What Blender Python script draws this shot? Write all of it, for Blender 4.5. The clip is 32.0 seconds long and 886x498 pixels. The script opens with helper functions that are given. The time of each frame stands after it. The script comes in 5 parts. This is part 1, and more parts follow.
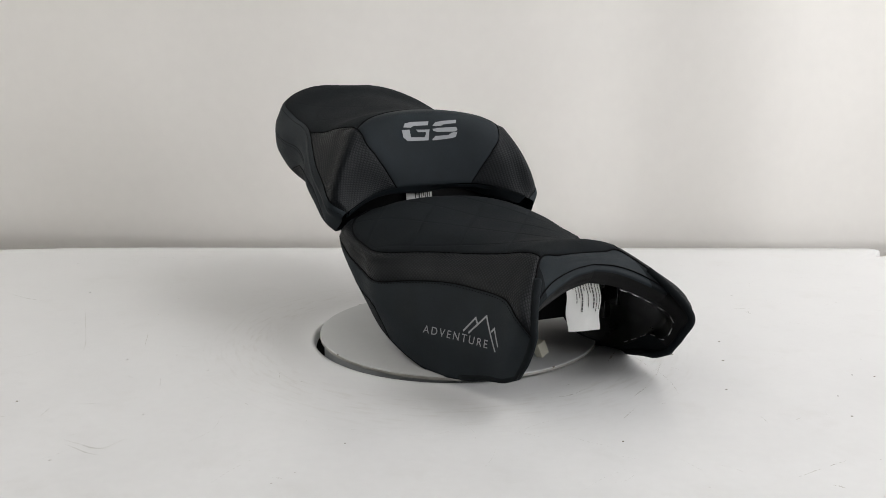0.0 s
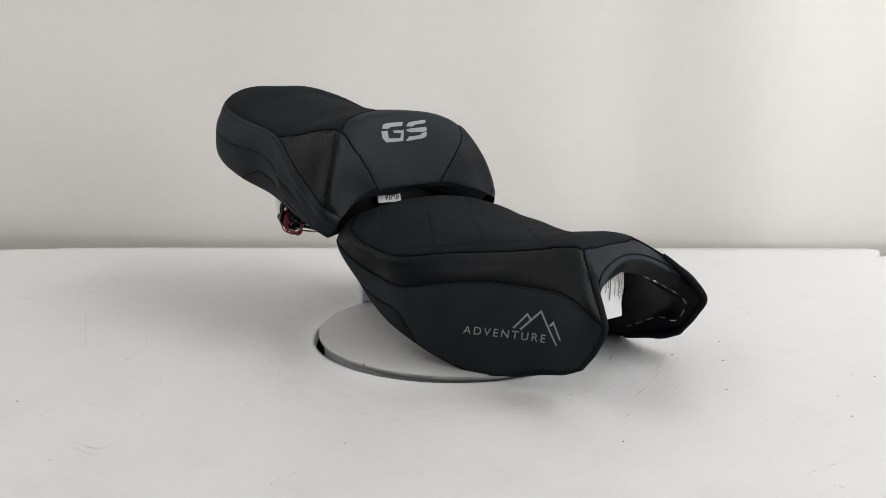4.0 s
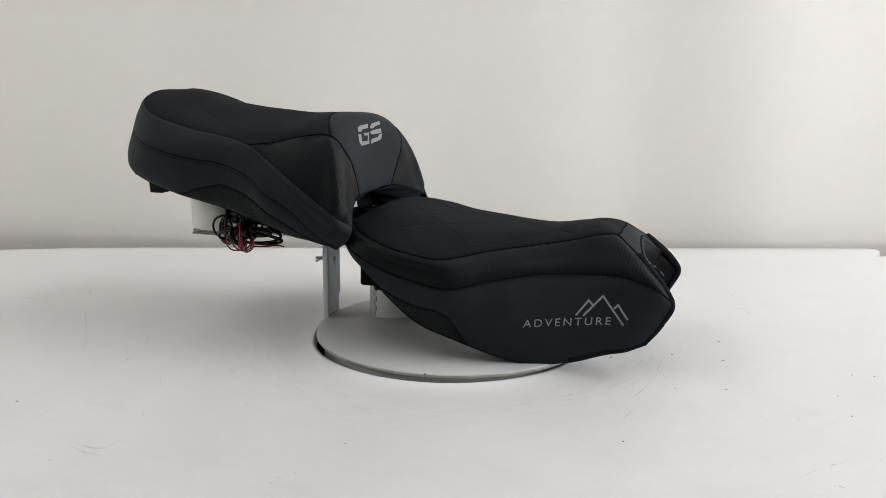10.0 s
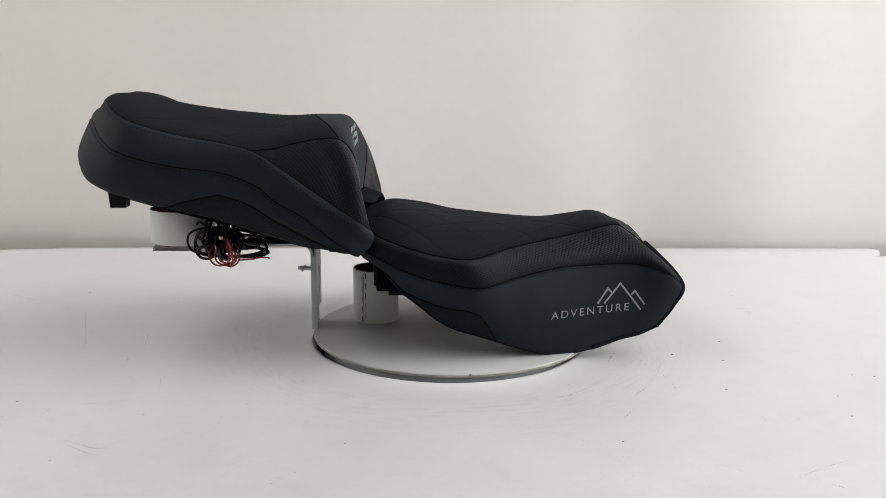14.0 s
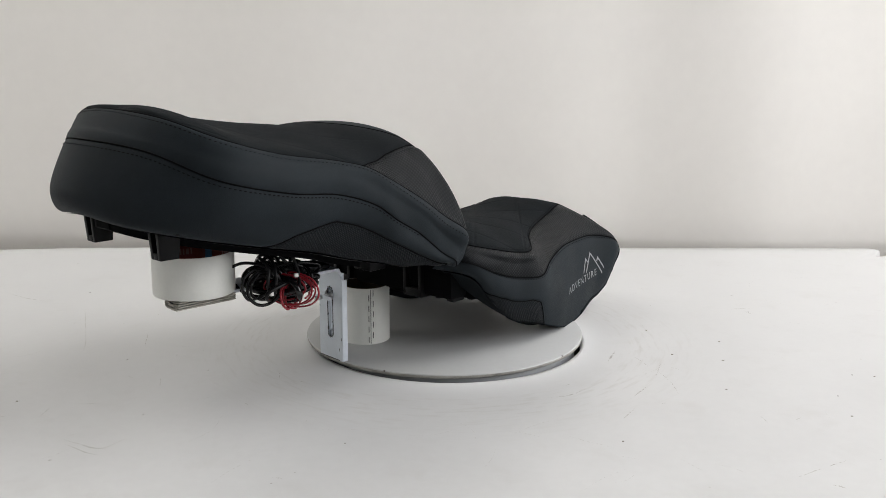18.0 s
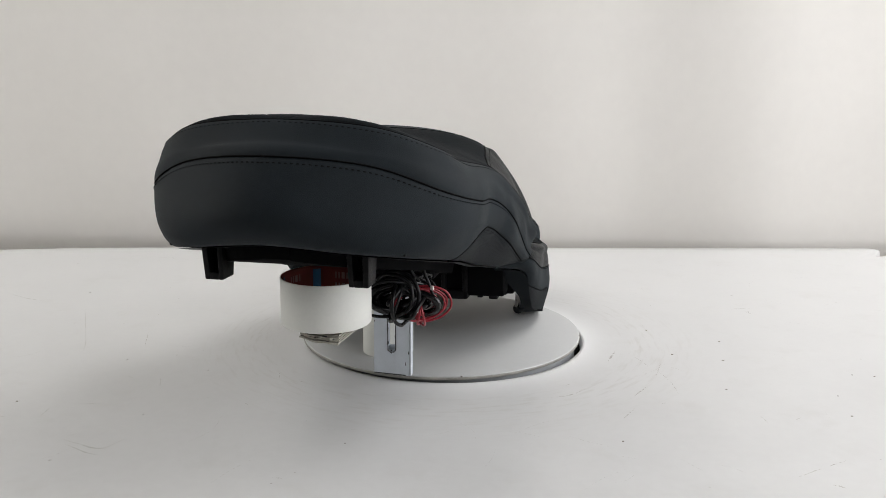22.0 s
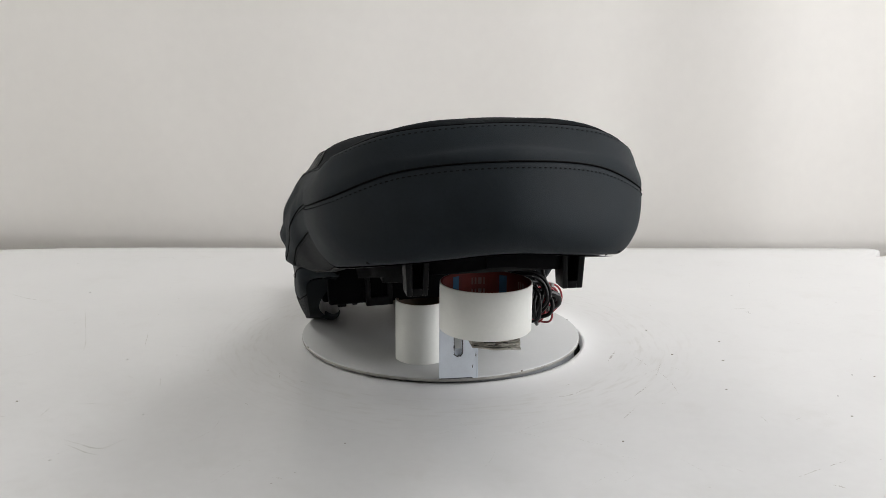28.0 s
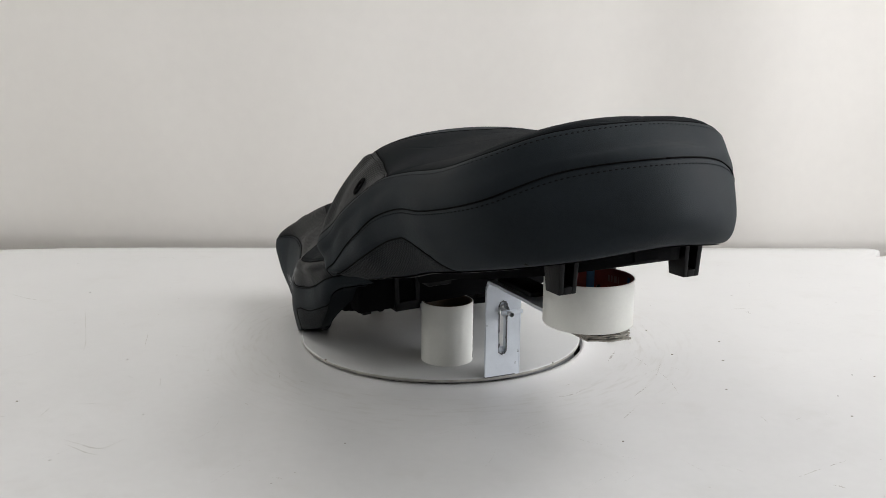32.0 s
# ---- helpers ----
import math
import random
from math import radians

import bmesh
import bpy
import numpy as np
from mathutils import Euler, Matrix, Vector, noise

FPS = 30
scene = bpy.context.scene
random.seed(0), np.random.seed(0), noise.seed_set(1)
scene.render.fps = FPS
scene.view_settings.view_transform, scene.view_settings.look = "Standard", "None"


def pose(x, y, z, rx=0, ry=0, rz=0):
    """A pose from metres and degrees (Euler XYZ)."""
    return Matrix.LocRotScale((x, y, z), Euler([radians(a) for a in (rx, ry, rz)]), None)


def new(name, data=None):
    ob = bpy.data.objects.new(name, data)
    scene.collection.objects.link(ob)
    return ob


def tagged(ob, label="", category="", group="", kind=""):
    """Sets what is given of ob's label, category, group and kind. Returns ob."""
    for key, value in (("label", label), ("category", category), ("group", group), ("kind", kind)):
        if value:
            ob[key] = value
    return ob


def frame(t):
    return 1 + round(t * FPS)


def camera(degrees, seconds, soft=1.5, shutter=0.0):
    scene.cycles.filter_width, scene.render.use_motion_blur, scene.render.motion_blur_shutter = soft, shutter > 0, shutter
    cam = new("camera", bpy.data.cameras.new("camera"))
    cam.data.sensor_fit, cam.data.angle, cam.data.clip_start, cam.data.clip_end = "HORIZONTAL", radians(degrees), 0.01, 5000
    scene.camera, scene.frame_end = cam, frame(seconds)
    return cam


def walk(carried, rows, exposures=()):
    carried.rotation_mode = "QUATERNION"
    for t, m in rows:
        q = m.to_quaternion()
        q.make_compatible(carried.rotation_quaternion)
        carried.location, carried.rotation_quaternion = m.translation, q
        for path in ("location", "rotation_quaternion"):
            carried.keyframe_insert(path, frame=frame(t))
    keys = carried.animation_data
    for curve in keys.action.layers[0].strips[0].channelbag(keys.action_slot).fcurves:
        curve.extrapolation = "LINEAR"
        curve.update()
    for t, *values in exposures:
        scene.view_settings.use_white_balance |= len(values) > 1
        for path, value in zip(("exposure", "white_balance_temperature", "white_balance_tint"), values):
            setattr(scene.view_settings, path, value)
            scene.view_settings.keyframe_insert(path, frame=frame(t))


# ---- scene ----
from mathutils.bvhtree import BVHTree

# ---- camera: stands still on a support before the table ----
cam = camera(53.239, 32.0, soft=0.75)
EYE = pose(-0.0043, -1.0400, 0.3325, 77.716, -0.399, 0.327)
walk(cam, [(0.0, EYE), (32.0, EYE)])

# turn of the turntable: seconds, degrees since the start
TURN = [(0, 0.0), (1, 4.38), (2, 8.42), (3, 12.4), (4, 16.53), (5, 20.62), (6, 24.75), (6.5, 26.91), (7, 29.02), (7.5, 31.64),
        (8, 34.7), (8.5, 37.06), (9, 38.93), (10, 43.31), (11, 47.59), (12, 51.72), (13, 55.6), (13.5, 57.8), (14, 60.79),
        (14.5, 65.78), (15, 70.98), (15.5, 76.28), (16, 81.67), (16.5, 87.11), (17, 92.86), (17.5, 99.05), (18, 106.3),
        (18.5, 113.44), (19, 119.22), (19.5, 123.81), (20, 127.45), (20.5, 130.12), (21, 132.15), (22, 136.1), (23, 140.0),
        (24, 143.9), (25.5, 149.87), (26.5, 154.06), (27.5, 158.11), (28, 160.13), (29, 163.99), (30, 168.07), (31, 172.15),
        (32, 176.1)]
START = 118.54          # heading of the seats' rear end at the start, degrees
Y0 = 0.0
SEATS = Matrix.Translation((0, -0.0337, 0))            # the seats' common middle plane beside the turning axis


def set_down(turn, aside, roll, lift):
    """How a seat lies on its supports: turned, moved aside and rolled a little."""
    return (SEATS @ Matrix.Translation((0, aside, 0)) @ Matrix.Rotation(radians(turn), 4, "Z") @ Matrix.Translation((0, 0, 0.15 + lift))
            @ Matrix.Rotation(radians(roll), 4, "X") @ Matrix.Translation((0, 0, -0.15)))


PILLION_AT = set_down(2.289, -0.0083, 0.613, -0.0014)
RIDER_AT = set_down(1.885, -0.0039, 2.221, -0.0002)
DISC_Z = 0.005

# ---- world and light ----
world = bpy.data.worlds.new("world")
scene.world = world
world.use_nodes = True
world.node_tree.nodes["Background"].inputs[0].default_value = (0.9, 0.95, 1.0, 1)
world.node_tree.nodes["Background"].inputs[1].default_value = 0.05
scene.view_settings.exposure = 0.0
# ceiling lamps: place, size, watts, colour
LAMPS = [(1.8, 0.28, 2.45, 1.3, 2.0, 23.0, (0.985, 0.99, 1.01)), (-1.9, 0.30, 2.45, 0.9, 1.9, 9.0, (1.015, 1.0, 0.95))]
# unseen side windows added for fill light: wall, middle y and z, width, height, watts and colour of the light in the
# opening
ADDED_WINDOWS = [(1, -0.75, 1.1, 3.3, 1.7, 82.0, (0.985, 0.99, 1.01)), (-1, 0.1, 0.80, 1.6, 1.2, 17.0, (1.01, 1.0, 0.955))]


def area_lamp(name, at, sx, sy, power, colour):
    la = bpy.data.lights.new(name, "AREA")
    la.shape, la.size, la.size_y, la.energy, la.color = "RECTANGLE", sx, sy, power, colour
    new(name, la).matrix_world = at


for lx, ly, lz, sx, sy, power, colour in LAMPS:
    area_lamp("ceiling_lamp", pose(lx, ly, lz - 0.03), sx, sy, power, colour)
# fill light from both sides, no source in view
for side, wy, wz, wide, tall, power, colour in ADDED_WINDOWS:
    area_lamp("side_fill_light", pose(side * 2.61, wy, wz, 0, 90 * side, 0), tall, wide, power, colour)


# ---- materials ----
def material(name, colour, rough=0.5, metal=0.0, spread=0.15, scale=30.0, grain=0.0, grain_scale=900.0, spec=0.5):
    """Base colour varied at two scales, with a fine grain bump."""
    m = bpy.data.materials.new(name)
    m.use_nodes = True
    nt = m.node_tree
    b = nt.nodes["Principled BSDF"]
    co = nt.nodes.new("ShaderNodeTexCoord")
    big, small = nt.nodes.new("ShaderNodeTexNoise"), nt.nodes.new("ShaderNodeTexNoise")
    big.inputs["Scale"].default_value, small.inputs["Scale"].default_value = scale, scale * 14
    big.inputs["Detail"].default_value = 5
    for n in (big, small):
        nt.links.new(co.outputs["Object"], n.inputs["Vector"])
    add = nt.nodes.new("ShaderNodeMath")
    add.operation = "MULTIPLY_ADD"
    add.inputs[1].default_value = 0.35
    nt.links.new(small.outputs[0], add.inputs[0])
    nt.links.new(big.outputs[0], add.inputs[2])
    ramp = nt.nodes.new("ShaderNodeValToRGB")
    lo, hi = [max(0, c * (1 - spread)) for c in colour], [min(1, c * (1 + spread)) for c in colour]
    ramp.color_ramp.elements[0].position, ramp.color_ramp.elements[1].position = 0.42, 0.95
    ramp.color_ramp.elements[0].color, ramp.color_ramp.elements[1].color = (*lo, 1), (*hi, 1)
    nt.links.new(add.outputs[0], ramp.inputs[0])
    nt.links.new(ramp.outputs[0], b.inputs["Base Color"])
    mr = nt.nodes.new("ShaderNodeMapRange")
    mr.inputs[1].default_value, mr.inputs[2].default_value = 0.35, 0.95
    mr.inputs[3].default_value, mr.inputs[4].default_value = max(0.03, rough - 0.07), min(1, rough + 0.07)
    nt.links.new(add.outputs[0], mr.inputs[0])
    nt.links.new(mr.outputs[0], b.inputs["Roughness"])
    b.inputs["Metallic"].default_value = metal
    b.inputs["Specular IOR Level"].default_value = spec
    if grain:
        g = nt.nodes.new("ShaderNodeTexNoise")
        g.inputs["Scale"].default_value, g.inputs["Detail"].default_value = grain_scale, 3
        nt.links.new(co.outputs["Object"], g.inputs["Vector"])
        bump = nt.nodes.new("ShaderNodeBump")
        bump.inputs["Strength"].default_value, bump.inputs["Distance"].default_value = grain, 0.0006
        nt.links.new(g.outputs[0], bump.inputs["Height"])
        nt.links.new(bump.outputs[0], b.inputs["Normal"])
    return m


def weave(name, colour, pitch, depth, rough, gap_shade=0.6, gloss=0.18, strength=1.0):
    """Embossed vinyl: rows of small raised pads, laid out along the cloth by its UV in metres."""
    m = material(name, colour, rough, spread=0.2, scale=25, spec=0.35)
    nt = m.node_tree
    b = nt.nodes["Principled BSDF"]
    co = nt.nodes.new("ShaderNodeTexCoord")
    sep = nt.nodes.new("ShaderNodeSeparateXYZ")
    nt.links.new(co.outputs["UV"], sep.inputs[0])
    waves = []
    for sign in (1, -1):
        comb = nt.nodes.new("ShaderNodeMath")
        comb.operation = "MULTIPLY_ADD"
        comb.inputs[1].default_value = sign
        nt.links.new(sep.outputs[1], comb.inputs[0])
        nt.links.new(sep.outputs[0], comb.inputs[2])
        mul = nt.nodes.new("ShaderNodeMath")
        mul.operation = "MULTIPLY"
        mul.inputs[1].default_value = math.pi / pitch
        nt.links.new(comb.outputs[0], mul.inputs[0])
        sn = nt.nodes.new("ShaderNodeMath")
        sn.operation = "SINE"
        nt.links.new(mul.outputs[0], sn.inputs[0])
        ab = nt.nodes.new("ShaderNodeMath")
        ab.operation = "ABSOLUTE"
        nt.links.new(sn.outputs[0], ab.inputs[0])
        waves.append(ab)
    pr = nt.nodes.new("ShaderNodeMath")
    pr.operation = "MULTIPLY"
    nt.links.new(waves[0].outputs[0], pr.inputs[0])
    nt.links.new(waves[1].outputs[0], pr.inputs[1])
    bump = nt.nodes.new("ShaderNodeBump")
    bump.inputs["Strength"].default_value, bump.inputs["Distance"].default_value = strength, depth
    nt.links.new(pr.outputs[0], bump.inputs["Height"])
    nt.links.new(bump.outputs[0], b.inputs["Normal"])
    # glossy pads; the shade in the gaps between them is put into the base colour
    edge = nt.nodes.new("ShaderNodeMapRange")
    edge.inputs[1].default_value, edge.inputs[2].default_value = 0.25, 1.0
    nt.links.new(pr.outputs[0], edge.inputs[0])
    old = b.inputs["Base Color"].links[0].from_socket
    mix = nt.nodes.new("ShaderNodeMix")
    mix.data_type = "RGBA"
    mix.inputs["A"].default_value = (colour[0] * gap_shade, colour[1] * gap_shade, colour[2] * gap_shade, 1)
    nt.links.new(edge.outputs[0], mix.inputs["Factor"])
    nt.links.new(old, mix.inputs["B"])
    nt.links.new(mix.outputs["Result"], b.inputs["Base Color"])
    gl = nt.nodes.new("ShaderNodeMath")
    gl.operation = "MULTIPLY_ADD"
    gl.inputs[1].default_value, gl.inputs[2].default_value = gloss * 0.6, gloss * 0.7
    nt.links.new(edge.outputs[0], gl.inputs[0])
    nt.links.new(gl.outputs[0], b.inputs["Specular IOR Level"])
    return m


def node_math(nt, op, a, b, c=None, clamp=False):
    n = nt.nodes.new("ShaderNodeMath")
    n.operation, n.use_clamp = op, clamp
    for k, q in enumerate((a, b, c)):
        if q is None:
            continue
        if isinstance(q, (int, float)):
            n.inputs[k].default_value = q
        else:
            nt.links.new(q, n.inputs[k])
    return n.outputs[0]


def sheet_material():
    """White table sheet: a bright halo painted close to the opening, rubbed grey arcs round it, faint handling grime
    all over.
    """
    m = material("white_table_sheet", (0.573, 0.570, 0.566), 0.34, spread=0.05, scale=7, grain=0.05, grain_scale=200)
    nt = m.node_tree
    b = nt.nodes["Principled BSDF"]
    co = nt.nodes.new("ShaderNodeTexCoord")
    sep = nt.nodes.new("ShaderNodeSeparateXYZ")
    nt.links.new(co.outputs["Object"], sep.inputs[0])
    x, y = sep.outputs[0], sep.outputs[1]
    r = node_math(nt, "SQRT", node_math(nt, "ADD", node_math(nt, "MULTIPLY", x, x), node_math(nt, "MULTIPLY", y, y)), 0.0)
    turn = node_math(nt, "ARCTAN2", y, x)
    # arcs: noise drawn out along the turning direction
    pol = nt.nodes.new("ShaderNodeCombineXYZ")
    nt.links.new(node_math(nt, "MULTIPLY", r, 190.0), pol.inputs[0])
    nt.links.new(node_math(nt, "MULTIPLY", turn, 7.0), pol.inputs[1])
    arcs = nt.nodes.new("ShaderNodeTexNoise")
    arcs.inputs["Scale"].default_value, arcs.inputs["Detail"].default_value = 1.0, 6
    nt.links.new(pol.outputs[0], arcs.inputs["Vector"])
    band = node_math(nt, "MULTIPLY", node_math(nt, "MULTIPLY_ADD", r, 22.0, -4.1, True), node_math(nt, "MULTIPLY_ADD", r, -11.0, 3.5, True))
    rub = node_math(nt, "MULTIPLY", band, node_math(nt, "MULTIPLY_ADD", arcs.outputs[0], 5.0, -2.55, True))
    # blotches of handling grime
    grime = nt.nodes.new("ShaderNodeTexNoise")
    grime.inputs["Scale"].default_value, grime.inputs["Detail"].default_value, grime.inputs["Roughness"].default_value = 16.0, 9, 0.68
    nt.links.new(co.outputs["Object"], grime.inputs["Vector"])
    dirt = node_math(nt, "MULTIPLY", node_math(nt, "MULTIPLY_ADD", grime.outputs[0], 5.0, -2.75, True), 0.45)
    amount = node_math(nt, "MULTIPLY", node_math(nt, "MAXIMUM", rub, dirt), 0.58)
    mix = nt.nodes.new("ShaderNodeMix")
    mix.data_type = "RGBA"
    mix.inputs["B"].default_value = (0.46, 0.445, 0.42, 1)
    nt.links.new(amount, mix.inputs["Factor"])
    nt.links.new(b.inputs["Base Color"].links[0].from_socket, mix.inputs["A"])
    # glow of light round the opening, painted in as a paler ring
    halo = nt.nodes.new("ShaderNodeMix")
    halo.data_type = "RGBA"
    halo.inputs["B"].default_value = (0.80, 0.80, 0.80, 1)
    near = node_math(nt, "MULTIPLY_ADD", r, -18.0, 3.92, True)
    nt.links.new(node_math(nt, "MULTIPLY", near, near), halo.inputs["Factor"])
    nt.links.new(mix.outputs["Result"], halo.inputs["A"])
    nt.links.new(halo.outputs["Result"], b.inputs["Base Color"])
    return m


VINYL = material("grey_vinyl", (0.0131, 0.0171, 0.0203), 0.62, spec=0.10, spread=0.2, scale=26, grain=0.35, grain_scale=1400)
SUEDE = material("black_suede_vinyl", (0.0075, 0.0093, 0.0107), 0.8, spread=0.2, scale=30, grain=0.5, grain_scale=1100, spec=0.07)
CARBON = weave("black_woven_vinyl", (0.0066, 0.0079, 0.0092), 0.0046, 0.00024, 0.42, gap_shade=0.80, gloss=0.10)
PATCH = weave("black_fine_vinyl", (0.0112, 0.0133, 0.0152), 0.0028, 0.00036, 0.6, gap_shade=0.85, gloss=0.10)
THREAD = material("black_thread", (0.004, 0.004, 0.0045), 0.9, spread=0.1, spec=0.05)
STITCH = material("black_stitching", (0.0070, 0.0078, 0.0088), 0.9, spread=0.1, spec=0.05)
SILVER = material("silver_print", (0.215, 0.223, 0.235), 0.4, spread=0.08, scale=60)
PLASTIC = material("black_plastic", (0.0035, 0.0036, 0.004), 0.42, spec=0.12, spread=0.2, scale=40, grain=0.3, grain_scale=700)
SHELL = material("satin_black_plastic", (0.0045, 0.0046, 0.005), 0.30, spec=0.35, spread=0.2, scale=40)
MATT = material("matt_black_plastic", (0.0034, 0.0035, 0.0039), 0.85, spec=0.04, spread=0.2, scale=40, grain=0.3, grain_scale=700)
GLOSS = material("glossy_black_plastic", (0.004, 0.004, 0.0045), 0.20, spec=0.4, spread=0.2, scale=40)
TABLE = sheet_material()
SCUFF = material("grey_scuff", (0.40, 0.385, 0.36), 0.6, spread=0.2, scale=60)
FAINT = material("faint_scratch", (0.47, 0.46, 0.445), 0.5, spread=0.1, scale=60)
SPECK = material("dark_speck", (0.15, 0.13, 0.11), 0.7)
WALL = material("white_backdrop_cloth", (0.872, 0.843, 0.803), 0.85, spread=0.03, scale=3)
ROOM = material("pale_wall_paint", (0.52, 0.515, 0.505), 0.8, spread=0.04, scale=4)
LIGHT_CUT_WALL = material("light_cut_wall_grey", (0.14, 0.14, 0.137), 0.8, spread=0.05, scale=4)
FLOOR = material("grey_floor", (0.45, 0.44, 0.43), 0.6, spread=0.2, scale=6)
DISC = material("white_lacquered_board", (0.485, 0.488, 0.484), 0.5, spec=0.3, spread=0.05, scale=12)
EDGE = material("worn_board_edge", (0.30, 0.29, 0.265), 0.6, spread=0.35, scale=60)
WIRE = material("bright_staple_wire", (0.75, 0.75, 0.76), 0.3, metal=0.6, spread=0.05)
PAD = material("greyish_cardboard", (0.36, 0.345, 0.30), 0.75, spread=0.35, scale=120, grain=0.5, grain_scale=500)
FOAM = material("cream_foam", (0.62, 0.60, 0.50), 0.8, spread=0.1, scale=40, grain=0.5, grain_scale=500)
STEEL = material("brushed_aluminium", (0.62, 0.62, 0.62), 0.38, metal=0.9, spread=0.1, scale=40)
DULL = material("dull_aluminium", (0.30, 0.31, 0.32), 0.62, metal=0.15, spread=0.12, scale=30)
PAINT = material("pale_painted_steel", (0.60, 0.64, 0.69), 0.4, spread=0.08, scale=50)
CHIP = material("chipped_paint", (0.05, 0.05, 0.055), 0.6, spread=0.3)
PAPER = material("white_paper_core", (0.72, 0.72, 0.68), 0.5, spread=0.05, scale=30)
CARD = material("brown_cardboard", (0.10, 0.07, 0.05), 0.85, spread=0.3, scale=60)
REDINK = material("red_print", (0.21, 0.034, 0.028), 0.6, spread=0.2)
BLUEINK = material("blue_print", (0.04, 0.14, 0.27), 0.6, spread=0.2)
GREYINK = material("pale_print", (0.30, 0.17, 0.155), 0.6, spread=0.2)
LABEL = material("white_label", (0.72, 0.72, 0.70), 0.45, spread=0.04, scale=40)
INK = material("black_ink", (0.05, 0.05, 0.05), 0.6)
CABLE = material("black_cable", (0.003, 0.003, 0.0034), 0.28, spread=0.1, spec=0.25)
REDCABLE = material("red_cable", (0.26, 0.010, 0.020), 0.32, spread=0.1)
WHITEPLUG = material("white_plug", (0.6, 0.6, 0.57), 0.4)
GLASS = bpy.data.materials.new("added_window_glass")
GLASS.use_nodes = True
GLASS.node_tree.nodes["Principled BSDF"].inputs["Transmission Weight"].default_value = 1.0
GLASS.node_tree.nodes["Principled BSDF"].inputs["Roughness"].default_value = 0.02
GLOW = bpy.data.materials.new("lamp_diffuser")
GLOW.use_nodes = True
GLOW.node_tree.nodes["Principled BSDF"].inputs["Emission Color"].default_value = (1, 0.98, 0.95, 1)
GLOW.node_tree.nodes["Principled BSDF"].inputs["Emission Strength"].default_value = 3.0


# ---- mesh helpers ----
def link_mesh(name, verts, faces, mat, parent=None, label="", at=(0, 0, 0), smooth=True, uvs=None):
    me = bpy.data.meshes.new(name)
    me.from_pydata([tuple(v) for v in verts], [], faces)
    me.materials.append(mat)
    if uvs is not None:
        lay = me.uv_layers.new(name="cloth")
        idx = np.empty(len(me.loops), dtype=np.int32)
        me.loops.foreach_get("vertex_index", idx)
        lay.data.foreach_set("uv", np.asarray(uvs, dtype=np.float32)[idx].ravel())
    if smooth:
        me.polygons.foreach_set("use_smooth", [True] * len(me.polygons))
    me.update()
    ob = new(name, me)
    ob.location = at
    if parent:
        ob.parent = parent
    return tagged(ob, label)


def part(name, bm, mat, parent=None, label="", at=(0, 0, 0), smooth=True):
    me = bpy.data.meshes.new(name)
    bm.normal_update()
    bm.to_mesh(me)
    bm.free()
    me.materials.append(mat)
    if smooth:
        me.polygons.foreach_set("use_smooth", [True] * len(me.polygons))
        me.set_sharp_from_angle(angle=radians(35))
    ob = new(name, me)
    ob.location = at
    if parent:
        ob.parent = parent
    return tagged(ob, label)


def box(bm, x0, x1, y0, y1, z0, z1, bevel=0.0, turn=None):
    r = bmesh.ops.create_cube(bm, size=1.0)
    vs = r["verts"]
    m = Matrix.Translation(((x0 + x1) / 2, (y0 + y1) / 2, (z0 + z1) / 2)) @ Matrix.Diagonal((x1 - x0, y1 - y0, z1 - z0, 1))
    bmesh.ops.transform(bm, matrix=(turn @ m) if turn else m, verts=vs)
    if bevel:
        es = list({e for v in vs for e in v.link_edges})
        bmesh.ops.bevel(bm, geom=es, offset=bevel, segments=2, affect="EDGES", profile=0.5)
    return bm


def lathe(profile, n=96, close=False):
    """A turned body about z from (radius, height) pairs; closed loops give a ring."""
    verts, faces = [], []
    k = len(profile)
    for i in range(n):
        a = 2 * math.pi * i / n
        verts += [(r * math.cos(a), r * math.sin(a), z) for r, z in profile]
    for i in range(n):
        j = (i + 1) % n
        for q in range(k if close else k - 1):
            p = (q + 1) % k
            faces.append((i * k + q, j * k + q, j * k + p, i * k + p))
    return verts, faces


def smooth_line(pts, n, closed=False):
    """Catmull-Rom through the points, n steps a span."""
    p = np.asarray(pts, float)
    if closed:
        g = np.vstack([p[-1:], p, p[:2]])
    else:
        g = np.vstack([2 * p[:1] - p[1:2], p, 2 * p[-1:] - p[-2:-1]])
    out = []
    for i in range(len(g) - 3):
        for t in np.arange(n) / n:
            out.append(cr(t) @ g[i:i + 4])
    if not closed:
        out.append(p[-1])
    return np.array(out)


def cr(t):
    return np.array([(-t + 2 * t * t - t ** 3) / 2, (2 - 5 * t * t + 3 * t ** 3) / 2, (t + 4 * t * t - 3 * t ** 3) / 2, (-t * t + t ** 3) / 2])


